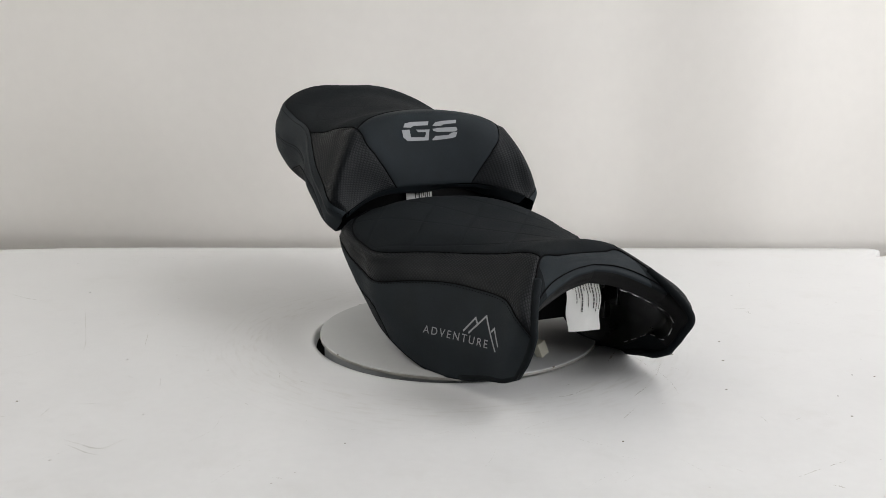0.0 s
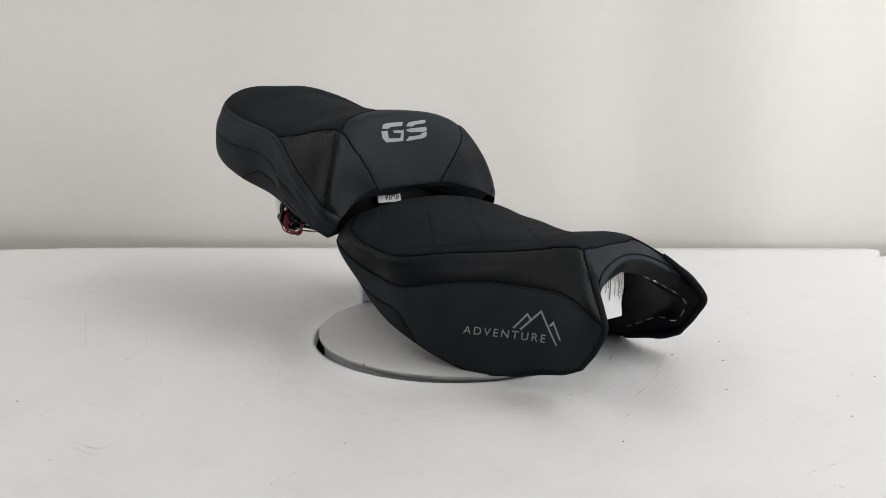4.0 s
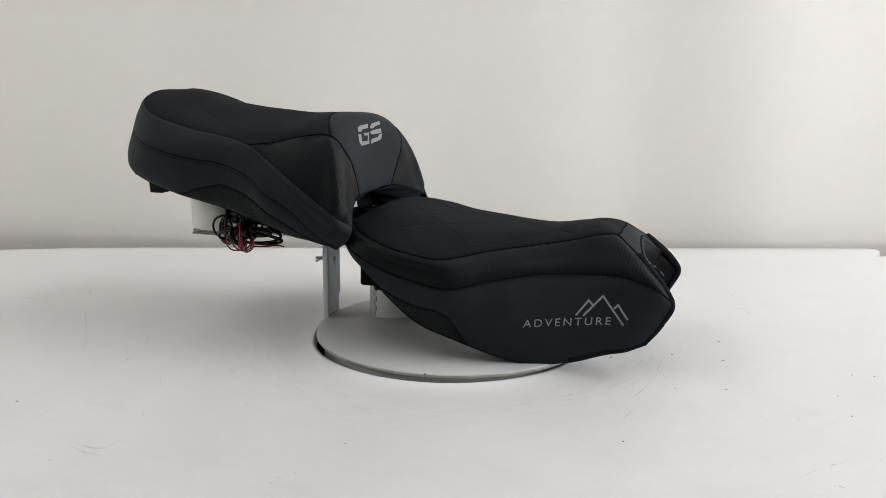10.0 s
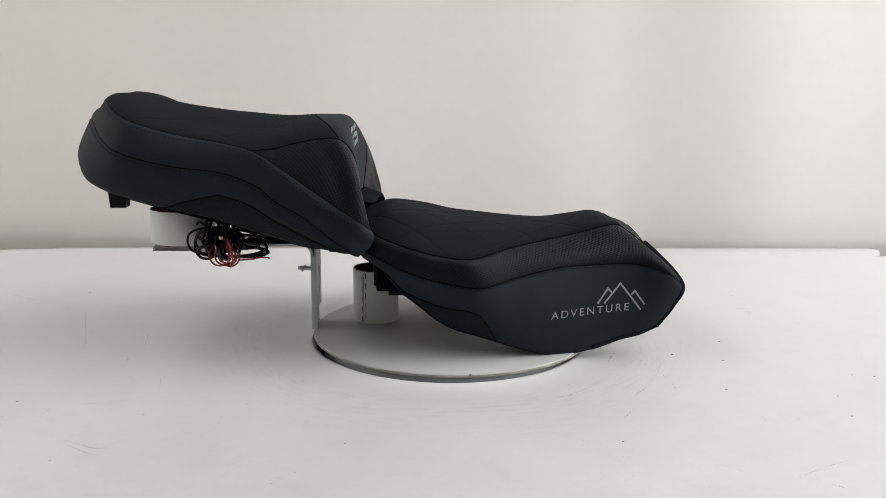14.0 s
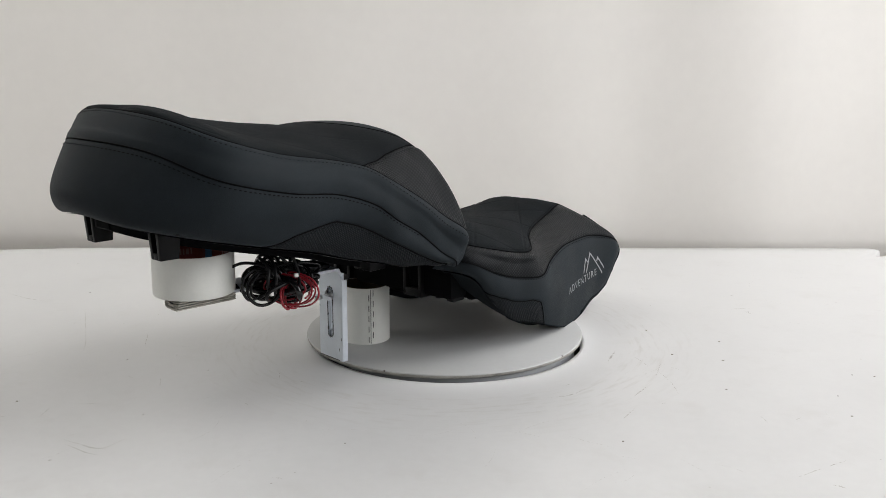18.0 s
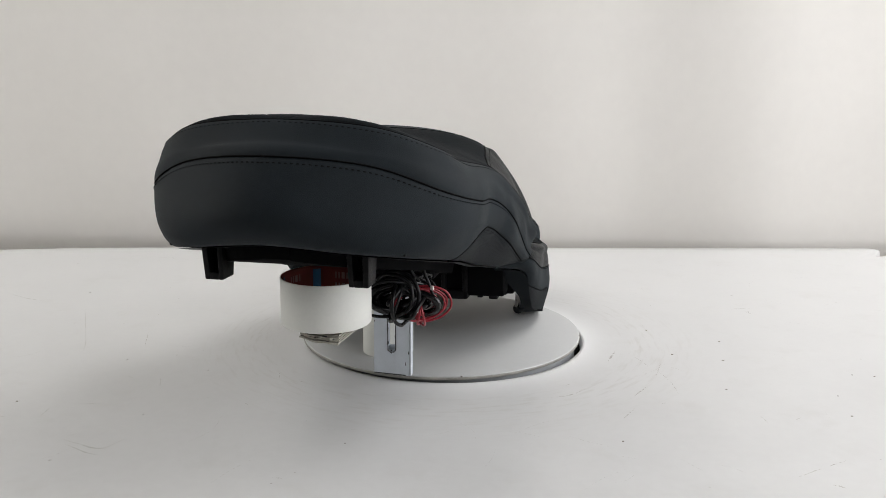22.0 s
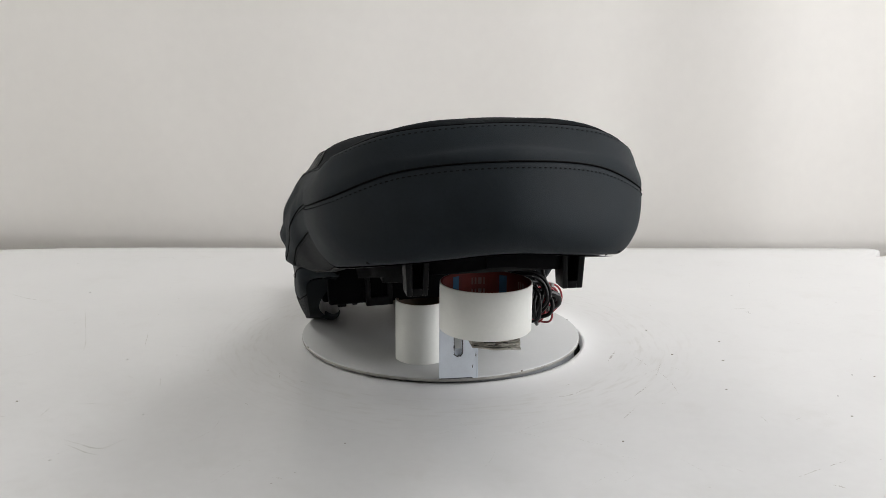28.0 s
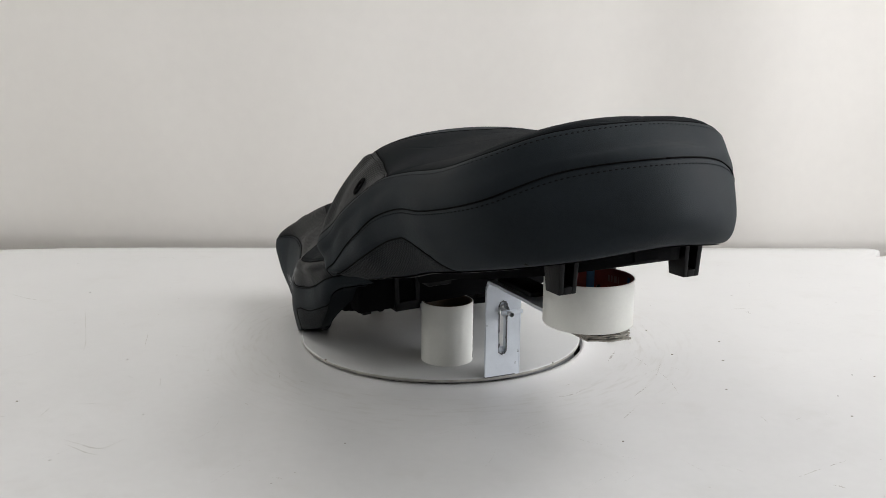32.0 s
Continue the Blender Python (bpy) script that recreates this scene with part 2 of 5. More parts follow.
def tube(path, radius, sides=6, closed=False):
    """Verts and faces of a tube along a path."""
    p = np.asarray(path, float)
    n = len(p)
    tan = np.roll(p, -1, 0) - np.roll(p, 1, 0) if closed else np.gradient(p, axis=0)
    tan /= np.maximum(np.linalg.norm(tan, axis=1, keepdims=True), 1e-9)
    nor = np.cross(tan[0], (0.3, 0.2, 1.0))
    nor /= np.linalg.norm(nor)
    verts, faces = [], []
    for i in range(n):
        nor = nor - tan[i] * (nor @ tan[i])
        nor /= max(np.linalg.norm(nor), 1e-9)
        bi = np.cross(tan[i], nor)
        for k in range(sides):
            a = 2 * math.pi * k / sides
            verts.append(p[i] + radius * (math.cos(a) * nor + math.sin(a) * bi))
    for i in range(n if closed else n - 1):
        j = (i + 1) % n
        for k in range(sides):
            q = (k + 1) % sides
            faces.append((i * sides + k, i * sides + q, j * sides + q, j * sides + k))
    if not closed:
        faces += [tuple(range(sides))[::-1], tuple((n - 1) * sides + k for k in range(sides))]
    return verts, faces


# ---- upholstery: a smooth surface drawn through seam lines ----
class Skin:
    """rows run from the middle line outwards, columns along the seat; half of a body that is even about y = 0."""

    def __init__(self, rows, round_end, turn=1):
        self.turn = turn
        r = np.array(rows, float)
        flip = np.array([1.0, -1.0, 1.0])
        top = r[1:2] * flip
        r = np.concatenate([top, r, 2 * r[-1:] - r[-2:-1]], 0)
        last = r[:, -2:-1] * flip if round_end else 2 * r[:, -1:] - r[:, -2:-1]
        self.g = np.concatenate([2 * r[:, :1] - r[:, 1:2], r, last], 1)
        self.nv, self.nu = len(rows) - 1, len(rows[0]) - 1

    def at(self, u, v):
        u, v = np.broadcast_arrays(np.asarray(u, float), np.asarray(v, float))
        sg = np.where(v < 0, -1.0, 1.0)
        w = np.clip(np.abs(v), 0, self.nv)
        u = np.clip(u, 0, self.nu)
        iu, iv = np.minimum(u.astype(int), self.nu - 1), np.minimum(w.astype(int), self.nv - 1)
        cu, cv = cr(u - iu), cr(w - iv)
        out = 0
        for a in range(4):
            for b in range(4):
                out = out + (cv[a] * cu[b])[..., None] * self.g[iv + a, iu + b]
        return out * np.stack([np.ones_like(sg), sg, np.ones_like(sg)], -1)

    def normal(self, u, v):
        e = 0.02
        du = self.at(np.clip(u + e, 0, self.nu), v) - self.at(np.clip(u - e, 0, self.nu), v)
        lim = np.clip(np.abs(v), 0, self.nv - 1e-3) * np.where(v < 0, -1, 1)
        dv = self.at(u, lim + e) - self.at(u, lim - e)
        n = np.cross(du, dv) * self.turn
        return n / np.maximum(np.linalg.norm(n, axis=-1, keepdims=True), 1e-9)


SEAM = 0.0013


def panel(skin, name, mat, parent, u0, u1, v0, v1, nu, nv, label="", both=False, wrap=False, side=1, out=1, grooves=None, sink=SEAM, soft=0.0028):
    """One cut of cloth between u0..u1 (functions of the share across) and v0..v1 (functions of u), sunk along its seams."""
    f = [q if callable(q) else (lambda t, q=q: q + 0 * t) for q in (u0, u1, v0, v1)]
    a = np.linspace(-1 if wrap else 0, 1, nu)[:, None] * np.ones((1, nv))
    b = np.linspace(-1 if both else 0, 1, nv)[None, :] * np.ones((nu, 1))
    lo, hi = f[0](b), f[1](b)
    u = hi - (hi - lo) * np.abs(a) if wrap else lo + (hi - lo) * a
    v = f[3](u) * b if both else f[2](u) + (f[3](u) - f[2](u)) * b
    s = np.where(a < 0, -1.0, 1.0) if wrap else side
    flip = np.stack([np.ones_like(u), s * np.ones_like(u), np.ones_like(u)], -1)
    p = skin.at(u, v) * flip
    n = skin.normal(u, v) * flip * out
    edge = np.concatenate([p[0], p[-1], p[:, 0], p[:, -1]])
    flat = p.reshape(-1, 3)
    d = np.full(len(flat), 1e9)
    for k in range(0, len(edge), 40):
        d = np.minimum(d, np.sqrt(((flat[:, None, :] - edge[None, k:k + 40]) ** 2).sum(-1)).min(1))
    drop = -sink * np.exp(-d / soft)
    if grooves is not None:
        g = grooves(flat) * np.clip(d / 0.006, 0, 1)
        drop = drop - g
    q = flat + n.reshape(-1, 3) * drop[:, None]
    lu = np.concatenate([[0], np.cumsum(np.linalg.norm(np.diff(p[:, nv // 2], axis=0), axis=1))])
    lv = np.concatenate([[0], np.cumsum(np.linalg.norm(np.diff(p[nu // 2], axis=0), axis=1))])
    # cloth coordinates in metres: along by its own row, across by its own column
    du = np.concatenate([np.zeros((1, nv)), np.cumsum(np.linalg.norm(np.diff(p, axis=0), axis=2), axis=0)], 0)
    dv = np.concatenate([np.zeros((nu, 1)), np.cumsum(np.linalg.norm(np.diff(p, axis=1), axis=2), axis=1)], 1)
    uv = np.stack([0.5 * du + 0.5 * lu[:, None], 0.5 * dv + 0.5 * lv[None, :]], -1).reshape(-1, 2)
    turn = (s if not wrap else 1) * skin.turn
    faces = []
    for i in range(nu - 1):
        for j in range(nv - 1):
            k = i * nv + j
            fc = (k, k + nv, k + nv + 1, k + 1)
            faces.append(fc if turn > 0 else fc[::-1])
    return link_mesh(name, q, faces, mat, parent, label, (0, Y0, 0), uvs=uv)


def seam(skin, name, mat, parent, path, side=1, radius=0.00065, out=1, lift=-SEAM + 0.0006, n=90, label=""):
    """A dark welt along a seam; path gives u, v for a share 0..1."""
    t = np.linspace(0, 1, n)
    u, v = path(t)
    flip = np.array([1, side, 1.0])
    p = (skin.at(u, v) + skin.normal(u, v) * out * lift) * flip
    vs, fs = tube(p, radius, 5)
    return link_mesh(name, vs, fs, mat, parent, label, (0, Y0, 0))


def stitches(skin, name, mat, parent, path, side=1, out=1, pitch=0.0044, length=0.0029, lift=0.0, n=400, width=0.00048, label=""):
    """A row of single stitches, each a small bead of thread, in one piece of sewing."""
    t = np.linspace(0, 1, n)
    u, v = path(t)
    flip = np.array([1, side, 1.0])
    nor = skin.normal(u, v) * out * flip
    p = skin.at(u, v) * flip + nor * lift
    s = np.concatenate([[0], np.cumsum(np.linalg.norm(np.diff(p, axis=0), axis=1))])
    verts, faces = [], []
    for a in np.arange(pitch * 0.3, s[-1] - length * 0.9, pitch):
        mid = np.array([np.interp(a, s, p[:, k]) for k in range(3)])
        end = np.array([np.interp(a + length, s, p[:, k]) for k in range(3)])
        nn = np.array([np.interp(a, s, nor[:, k]) for k in range(3)])
        d = end - mid
        w = np.cross(d, nn)
        w *= width / max(np.linalg.norm(w), 1e-9)
        h = nn * 0.0005
        k = len(verts)
        verts += [mid - h, mid + d * 0.25 + w + h * 0.4, mid + d * 0.25 - w + h * 0.4, mid + d * 0.5 + h, mid + d * 0.75 + w + h * 0.4, mid + d * 0.75 - w + h * 0.4, end - h]
        faces += [(k, k + 1, k + 3), (k, k + 3, k + 2), (k + 1, k + 4, k + 3), (k + 2, k + 3, k + 5), (k + 3, k + 4, k + 6), (k + 3, k + 6, k + 5)]
    return tagged(link_mesh(name, verts, faces, mat, parent, label, (0, Y0, 0)), kind="stuff")


def thing(name, label, category, group=""):
    ob = new(name)
    ob.empty_display_size = 0.05
    return tagged(ob, label, category, group)


# ---- room: closed on all sides, with ceiling lamps ----
def slab(name, x0, x1, y0, y1, z0, z1, mat, label):
    bm = bmesh.new()
    box(bm, x0, x1, y0, y1, z0, z1)
    return tagged(part(name, bm, mat, smooth=False), label, kind="structure")


slab("floor", -2.6, 2.6, -3.2, 1.6, -0.86, -0.80, FLOOR, "plain grey workshop floor under the table")
slab("ceiling", -2.6, 2.6, -3.2, 1.6, 2.6, 2.7, ROOM, "plain pale painted ceiling with lamps")
for side, wy, wz, wide, tall, power, colour in ADDED_WINDOWS:
    # side wall in one piece with a real opening, and an added framed window for fill light in it
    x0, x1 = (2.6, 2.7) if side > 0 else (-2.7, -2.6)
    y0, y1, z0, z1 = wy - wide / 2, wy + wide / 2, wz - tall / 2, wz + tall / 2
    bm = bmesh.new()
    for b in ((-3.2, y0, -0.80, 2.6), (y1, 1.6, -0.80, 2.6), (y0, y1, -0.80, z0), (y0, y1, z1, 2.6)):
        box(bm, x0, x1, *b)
    tagged(part("wall_east" if side > 0 else "wall_west", bm, ROOM, smooth=False), "plain pale painted side wall with an added window", kind="structure")
    window = tagged(new("added_window_1" if side > 0 else "added_window_2"), "white framed side window, unseen, added to hold fill light", kind="structure")
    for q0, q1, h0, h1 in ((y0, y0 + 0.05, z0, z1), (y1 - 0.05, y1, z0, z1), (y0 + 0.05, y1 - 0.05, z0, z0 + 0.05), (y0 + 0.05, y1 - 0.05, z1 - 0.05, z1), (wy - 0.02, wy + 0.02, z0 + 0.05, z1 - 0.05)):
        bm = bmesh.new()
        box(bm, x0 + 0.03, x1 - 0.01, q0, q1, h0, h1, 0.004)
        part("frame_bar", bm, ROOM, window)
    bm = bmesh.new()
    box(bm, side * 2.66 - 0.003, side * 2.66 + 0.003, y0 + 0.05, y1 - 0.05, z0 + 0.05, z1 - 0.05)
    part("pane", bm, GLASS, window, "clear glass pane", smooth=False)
# never in view; kept dark so little light bounces back from the front
slab("wall_south", -2.7, 2.7, -3.3, -3.2, -0.80, 2.6, LIGHT_CUT_WALL, "unseen dark grey wall behind the camera, added to cut front light")
slab("wall_north", -2.7, 2.7, 1.6, 1.7, -0.80, 2.6, ROOM, "plain pale painted wall behind the backdrop")
for lx, ly, lz, sx, sy, power, colour in LAMPS:
    fix = thing("ceiling_light", "flat rectangular white ceiling lamp, switched on", "ceiling lamp", "lamps on the ceiling")
    fix.location = (lx, ly, lz + 0.05)
    bm = bmesh.new()
    box(bm, -sx / 2 - 0.03, sx / 2 + 0.03, -sy / 2 - 0.03, sy / 2 + 0.03, 0.0, 0.10, 0.006)
    part("housing", bm, ROOM, fix)
    bm = bmesh.new()
    box(bm, -sx / 2, sx / 2, -sy / 2, sy / 2, -0.012, -0.002, 0.003)
    part("diffuser", bm, GLOW, fix, "glowing white diffuser")

# backdrop: a hanging white cloth with faint upright folds
verts, faces = [], []
xs, zs = np.linspace(-1.5, 1.5, 181), np.concatenate([np.linspace(-0.6, -0.13, 8), np.linspace(-0.12, 0.06, 30), np.linspace(0.09, 1.15, 26)])
for z in zs:
    for x in xs:
        w = 0.007 * math.sin(x * 6 + 0.6) + 0.0025 * math.sin(x * 15 + 2 + 0.4 * z) + 0.007 * math.exp(-((x - 0.36) / 0.09) ** 2) - 0.006 * math.exp(-((x - 0.60) / 0.10) ** 2)
        w *= 0.5 + 0.5 * min(1, max(0, 0.8 - z))
        y = 0.72 + 1.6 * max(0.0, 0.02 - max(z, -0.12)) ** 2 + 12.0 * max(0.0, -0.026 - max(z, -0.10)) ** 2 + w + 0.05 * max(0, (abs(x) - 0.6)) ** 2
        verts.append((x, y, z))
k = len(xs)
faces = [(j * k + i, j * k + i + 1, (j + 1) * k + i + 1, (j + 1) * k + i) for j in range(len(zs) - 1) for i in range(k - 1)]
tagged(link_mesh("backdrop", verts, faces, WALL), "plain white hanging backdrop cloth with faint folds", kind="structure")

# ---- table: a white sheet on a board, with a round opening for the turntable ----
SHEET_Z, HOLE = -0.003, 0.1630
table = thing("photo_table", "white scuffed photo table with a round opening", "table")


def table_rim(a):
    """Distance from the axis to the table's outer edge in the direction a; the far edge is a shallow bow."""
    c, s = math.cos(a), math.sin(a)
    lim = [((0.86 if c > 0 else 0.92) / abs(c)) if abs(c) > 1e-6 else 9.0]
    if s < -1e-6:
        lim.append(0.78 / -s)
    if s > 0.05:
        r = 0.5 / s
        for _ in range(30):
            x = min(1.0, max(-1.0, r * c))
            r = 0.5 * r + 0.5 * (0.5105 + 0.032 * x - 0.014 * max(0.0, (-x - 0.5) / 0.24) ** 2 - min(0.25, 0.03 * max(0.0, (x - 0.76) / 0.021) ** 2)) / s
        lim.append(r)
    return min(lim)


verts, faces = [], []
n_a = 360
rings = 26
for i in range(n_a):
    a = 2 * math.pi * i / n_a
    r1 = table_rim(a)
    x, y = r1 * math.cos(a), r1 * math.sin(a)
    c0 = (HOLE * math.cos(a) - 0.0015, HOLE * math.sin(a) - 0.0005)
    for q in range(rings):
        f = (q / (rings - 4)) ** 1.7 if q < rings - 3 else 1.0
        px, py = c0[0] + (x - c0[0]) * f, c0[1] + (y - c0[1]) * f
        z = SHEET_Z + 0.0008 * max(0, 1 - f * 10) ** 2
        if q >= rings - 3:
            s = q - (rings - 4)
            z -= (0.004, 0.016, 0.05)[s - 1]
            px += (x / r1) * (0.006, 0.010, 0.011)[s - 1]
            py += (y / r1) * (0.006, 0.010, 0.011)[s - 1]
        verts.append((px, py, z))
    # inner lip, turned down into the opening
    verts.append((c0[0] * 0.985, c0[1] * 0.985, SHEET_Z - 0.008))
m = rings + 1
for i in range(n_a):
    j = (i + 1) % n_a
    for q in range(rings - 1):
        faces.append((i * m + q, i * m + q + 1, j * m + q + 1, j * m + q))
    faces.append((i * m + rings, i * m, j * m, j * m + rings))
# black ring standing in for the shade down in the gap round the drum
wv, wf = lathe([(0.150, -0.030), (0.185, -0.030), (0.185, -0.0085)], 96)
link_mesh("gap_shade_ring", wv, wf, PLASTIC, table, "black ring added under the opening for the dark of the gap")
link_mesh("tabletop", verts, faces, TABLE, table, "white smooth table sheet with grey scuffs")
for lx, ly in ((-0.84, -0.7), (0.78, -0.7), (-0.84, 0.4), (0.78, 0.4)):
    bm = bmesh.new()
    box(bm, lx - 0.025, lx + 0.025, ly - 0.025, ly + 0.025, -0.80, -0.05, 0.004)
    part("leg", bm, STEEL, table)


def scuff(path, width, mat):
    """A worn streak on the sheet, broken into short uneven strokes of one mark."""
    p = smooth_line([(x, y, SHEET_Z + 0.0004) for x, y in path], 14)
    d = np.gradient(p, axis=0)
    nrm = np.stack([-d[:, 1], d[:, 0], 0 * d[:, 0]], 1)
    nrm /= np.maximum(np.linalg.norm(nrm, axis=1, keepdims=True), 1e-9)
    k = len(p)
    w = width * np.sin(np.linspace(0.15, math.pi - 0.15, k)) * np.array([rng.uniform(0.25, 1.0) for _ in range(k)])
    p = p + nrm * np.array([rng.uniform(-0.4, 0.4) * width for _ in range(k)])[:, None]
    vs = np.concatenate([p - nrm * w[:, None], p + nrm * w[:, None]])
    fs = [(i, i + 1, k + i + 1, k + i) for i in range(k - 1) if rng.random() < 0.6]
    return link_mesh("scuff_mark", vs, fs or [(0, 1, k + 1, k)], mat, table)


rng = random.Random(5)
for path, w in ([
        ([(-0.344, -0.310), (-0.336, -0.314), (-0.320, -0.322), (-0.310, -0.327), (-0.301, -0.326), (-0.295, -0.316), (-0.290, -0.308)], 0.0016),
        ([(-0.340, -0.318), (-0.328, -0.326), (-0.311, -0.337), (-0.300, -0.340)], 0.0011),
        ([(-0.343, -0.302), (-0.339, -0.299)], 0.0010),
        ([(-0.372, -0.227), (-0.358, -0.228), (-0.342, -0.225)], 0.0009),
        ([(-0.388, -0.259), (-0.387, -0.237)], 0.0009),
        ([(-0.428, -0.227), (-0.425, -0.221)], 0.0013),
        ([(-0.202, -0.223), (-0.197, -0.226)], 0.0011),
        ([(-0.145, -0.378), (-0.136, -0.380)], 0.0012),
        ([(-0.307, -0.152), (-0.299, -0.181)], 0.0006),
        ([(-0.185, -0.126), (-0.181, -0.154)], 0.0006),
        ([(0.178, -0.092), (0.194, -0.054)], 0.0020),
        ([(0.099, -0.202), (0.123, -0.193), (0.140, -0.177)], 0.0013),
        ([(0.120, -0.167), (0.128, -0.162)], 0.0010),
        ([(0.222, -0.137), (0.237, -0.096)], 0.0010),
        ([(0.228, -0.120), (0.234, -0.151), (0.234, -0.186)], 0.0010),
        ([(0.245, -0.107), (0.255, -0.117)], 0.0009),
        ([(0.187, -0.195), (0.207, -0.166)], 0.0012),
        ([(0.165, -0.253), (0.181, -0.227)], 0.0011),
        ([(0.208, -0.215), (0.215, -0.212)], 0.0012),
        ([(0.298, -0.243), (0.300, -0.259)], 0.0010),
        ([(0.329, -0.252), (0.336, -0.246)], 0.0012),
        ([(0.285, -0.370), (0.306, -0.357), (0.341, -0.337)], 0.0010),
        ([(0.308, -0.383), (0.313, -0.384), (0.317, -0.389)], 0.0019),
        ([(-0.628, 0.177), (-0.595, 0.154), (-0.560, 0.138)], 0.0013),
        ([(-0.493, 0.109), (-0.438, -0.025), (-0.423, -0.070)], 0.0006),
        ([(-0.371, -0.000), (-0.359, -0.048)], 0.0007),
        ([(0.383, 0.127), (0.416, 0.133)], 0.0012),
        ([(0.402, 0.116), (0.405, 0.105)], 0.0018),
        ([(0.207, -0.060), (0.217, -0.089), (0.222, -0.111)], 0.0007)]):
    scuff(path, w * 0.75, SCUFF)
for k in range(90):
    # fine scratches of many turnings and of things set down
    x, y = rng.uniform(-0.7, 0.7), rng.uniform(-0.5, 0.42)
    if math.hypot(x, y) < 0.26:
        continue
    h, size, bend = rng.uniform(0, 6.28), rng.uniform(0.008, 0.035), rng.uniform(-0.3, 0.3)
    scuff([(x, y), (x + size * math.cos(h), y + size * math.sin(h)), (x + 2 * size * math.cos(h + bend), y + 2 * size * math.sin(h + bend))], rng.uniform(0.0002, 0.0005), FAINT)
for k, (x, y) in enumerate(((-0.292, -0.252), (0.248, 0.028), (0.311, -0.083), (0.258, -0.064), (0.327, -0.015), (0.438, -0.127), (0.396, -0.189), (0.460, -0.132), (0.287, -0.174), (0.155, -0.303), (0.387, -0.241), (-0.362, -0.098), (-0.517, 0.187), (0.405, 0.114), (-0.093, -0.312), (-0.427, -0.222))):
    size = rng.uniform(0.0008, 0.0013)
    bm = bmesh.new()
    bmesh.ops.create_uvsphere(bm, u_segments=6, v_segments=4, radius=size)
    bmesh.ops.scale(bm, vec=(rng.uniform(0.8, 1.6), 1, 0.3), verts=bm.verts)
    part("speck", bm, SPECK, table, at=(x, y, SHEET_Z + 0.0002))
for k in range(60):
    # dust, hardly visible
    x, y = rng.uniform(-0.62, 0.62), rng.uniform(-0.45, 0.42)
    if math.hypot(x, y) < 0.2:
        continue
    bm = bmesh.new()
    bmesh.ops.create_uvsphere(bm, u_segments=6, v_segments=4, radius=rng.uniform(0.0004, 0.0008))
    bmesh.ops.scale(bm, vec=(rng.uniform(0.8, 2.2), 1, 0.3), verts=bm.verts)
    part("speck", bm, SCUFF, table, at=(x, y, SHEET_Z + 0.0002))

# ---- turntable ----
turntable = thing("turntable", "motor turntable with a white lacquered disc on an aluminium drum", "turntable")
vs, fs = lathe([(0.0, -0.0015), (0.150, -0.0015), (0.1525, -0.003), (0.1525, -0.045), (0.0, -0.045)], 128)
link_mesh("drum", vs, fs, DULL, turntable, "dull grey aluminium drum under the disc")
vs, fs = lathe([(0.0, 0.005), (0.1670, 0.005), (0.1678, 0.0047), (0.1680, 0.0036)], 160)
OFF_X, OFF_Y = -0.002, -0.0106      # the board lies a little off the axis
disc = link_mesh("disc", [(x + OFF_X, y + OFF_Y, z) for x, y, z in vs], fs, DISC, turntable, "white lacquered round board, a little off centre")
vs, fs = lathe([(0.1681, 0.0037), (0.1683, 0.0030), (0.1681, 0.0008), (0.1665, 0.0002), (0.0, 0.0002)], 160)
link_mesh("edge", [(x + OFF_X, y + OFF_Y, z) for x, y, z in vs], fs, EDGE, disc, "worn yellowed board edge")
for a, w in ((0.4, 0.002), (1.7, 0.0024), (2.6, 0.002), (3.3, 0.0026), (4.1, 0.0015), (5.0, 0.003)):
    bm = bmesh.new()
    box(bm, 0.1672, 0.1684, -w / 2, w / 2, 0.0036, 0.0051, 0.0002, Matrix.Translation((OFF_X, OFF_Y, 0)) @ Matrix.Rotation(a, 4, "Z"))
    part("chip", bm, SPECK, disc, "dark chip in the board edge")


# ---- pillion seat: seam lines from the middle outwards, front to rear ----
P_SPINE = [(0.1131, 0, 0.1688), (0.1179, 0, 0.2223), (0.1237, 0, 0.2593), (0.1514, 0, 0.2648), (0.1977, 0, 0.2634), (0.2383, 0, 0.2665),
           (0.2795, 0, 0.2706), (0.3304, 0, 0.2786), (0.3617, 0, 0.2884), (0.3836, 0, 0.2893), (0.3941, 0, 0.2841)]
P_MID = [(0.1082, 0.0770, 0.1655), (0.1051, 0.1133, 0.2056), (0.1244, 0.1080, 0.2409), (0.1564, 0.1024, 0.2498), (0.1983, 0.0981, 0.2473), (0.2380, 0.0927, 0.2505),
           (0.2748, 0.0854, 0.2552), (0.3230, 0.0806, 0.2653), (0.3611, 0.0689, 0.2808), (0.3889, 0.0418, 0.2893), (0.3952, 0, 0.2851)]
P_TOP = [(0.0885, 0.1372, 0.1456), (0.1004, 0.1558, 0.1585), (0.1292, 0.1522, 0.1768), (0.1589, 0.1493, 0.1974), (0.1925, 0.1400, 0.2190), (0.2159, 0.1325, 0.2319),
           (0.2495, 0.1246, 0.2402), (0.3057, 0.1197, 0.2498), (0.3580, 0.1123, 0.2653), (0.3892, 0.0721, 0.2824), (0.3997, 0, 0.2881)]
P_BAND = [(0.0905, 0.1453, 0.1319), (0.1084, 0.1536, 0.1396), (0.1313, 0.1524, 0.1557), (0.1609, 0.1529, 0.1790), (0.1933, 0.1469, 0.1999), (0.2166, 0.1400, 0.2155),
           (0.2524, 0.1362, 0.2262), (0.3097, 0.1352, 0.2329), (0.3647, 0.1204, 0.2488), (0.3992, 0.0754, 0.2653), (0.4144, 0, 0.2749)]
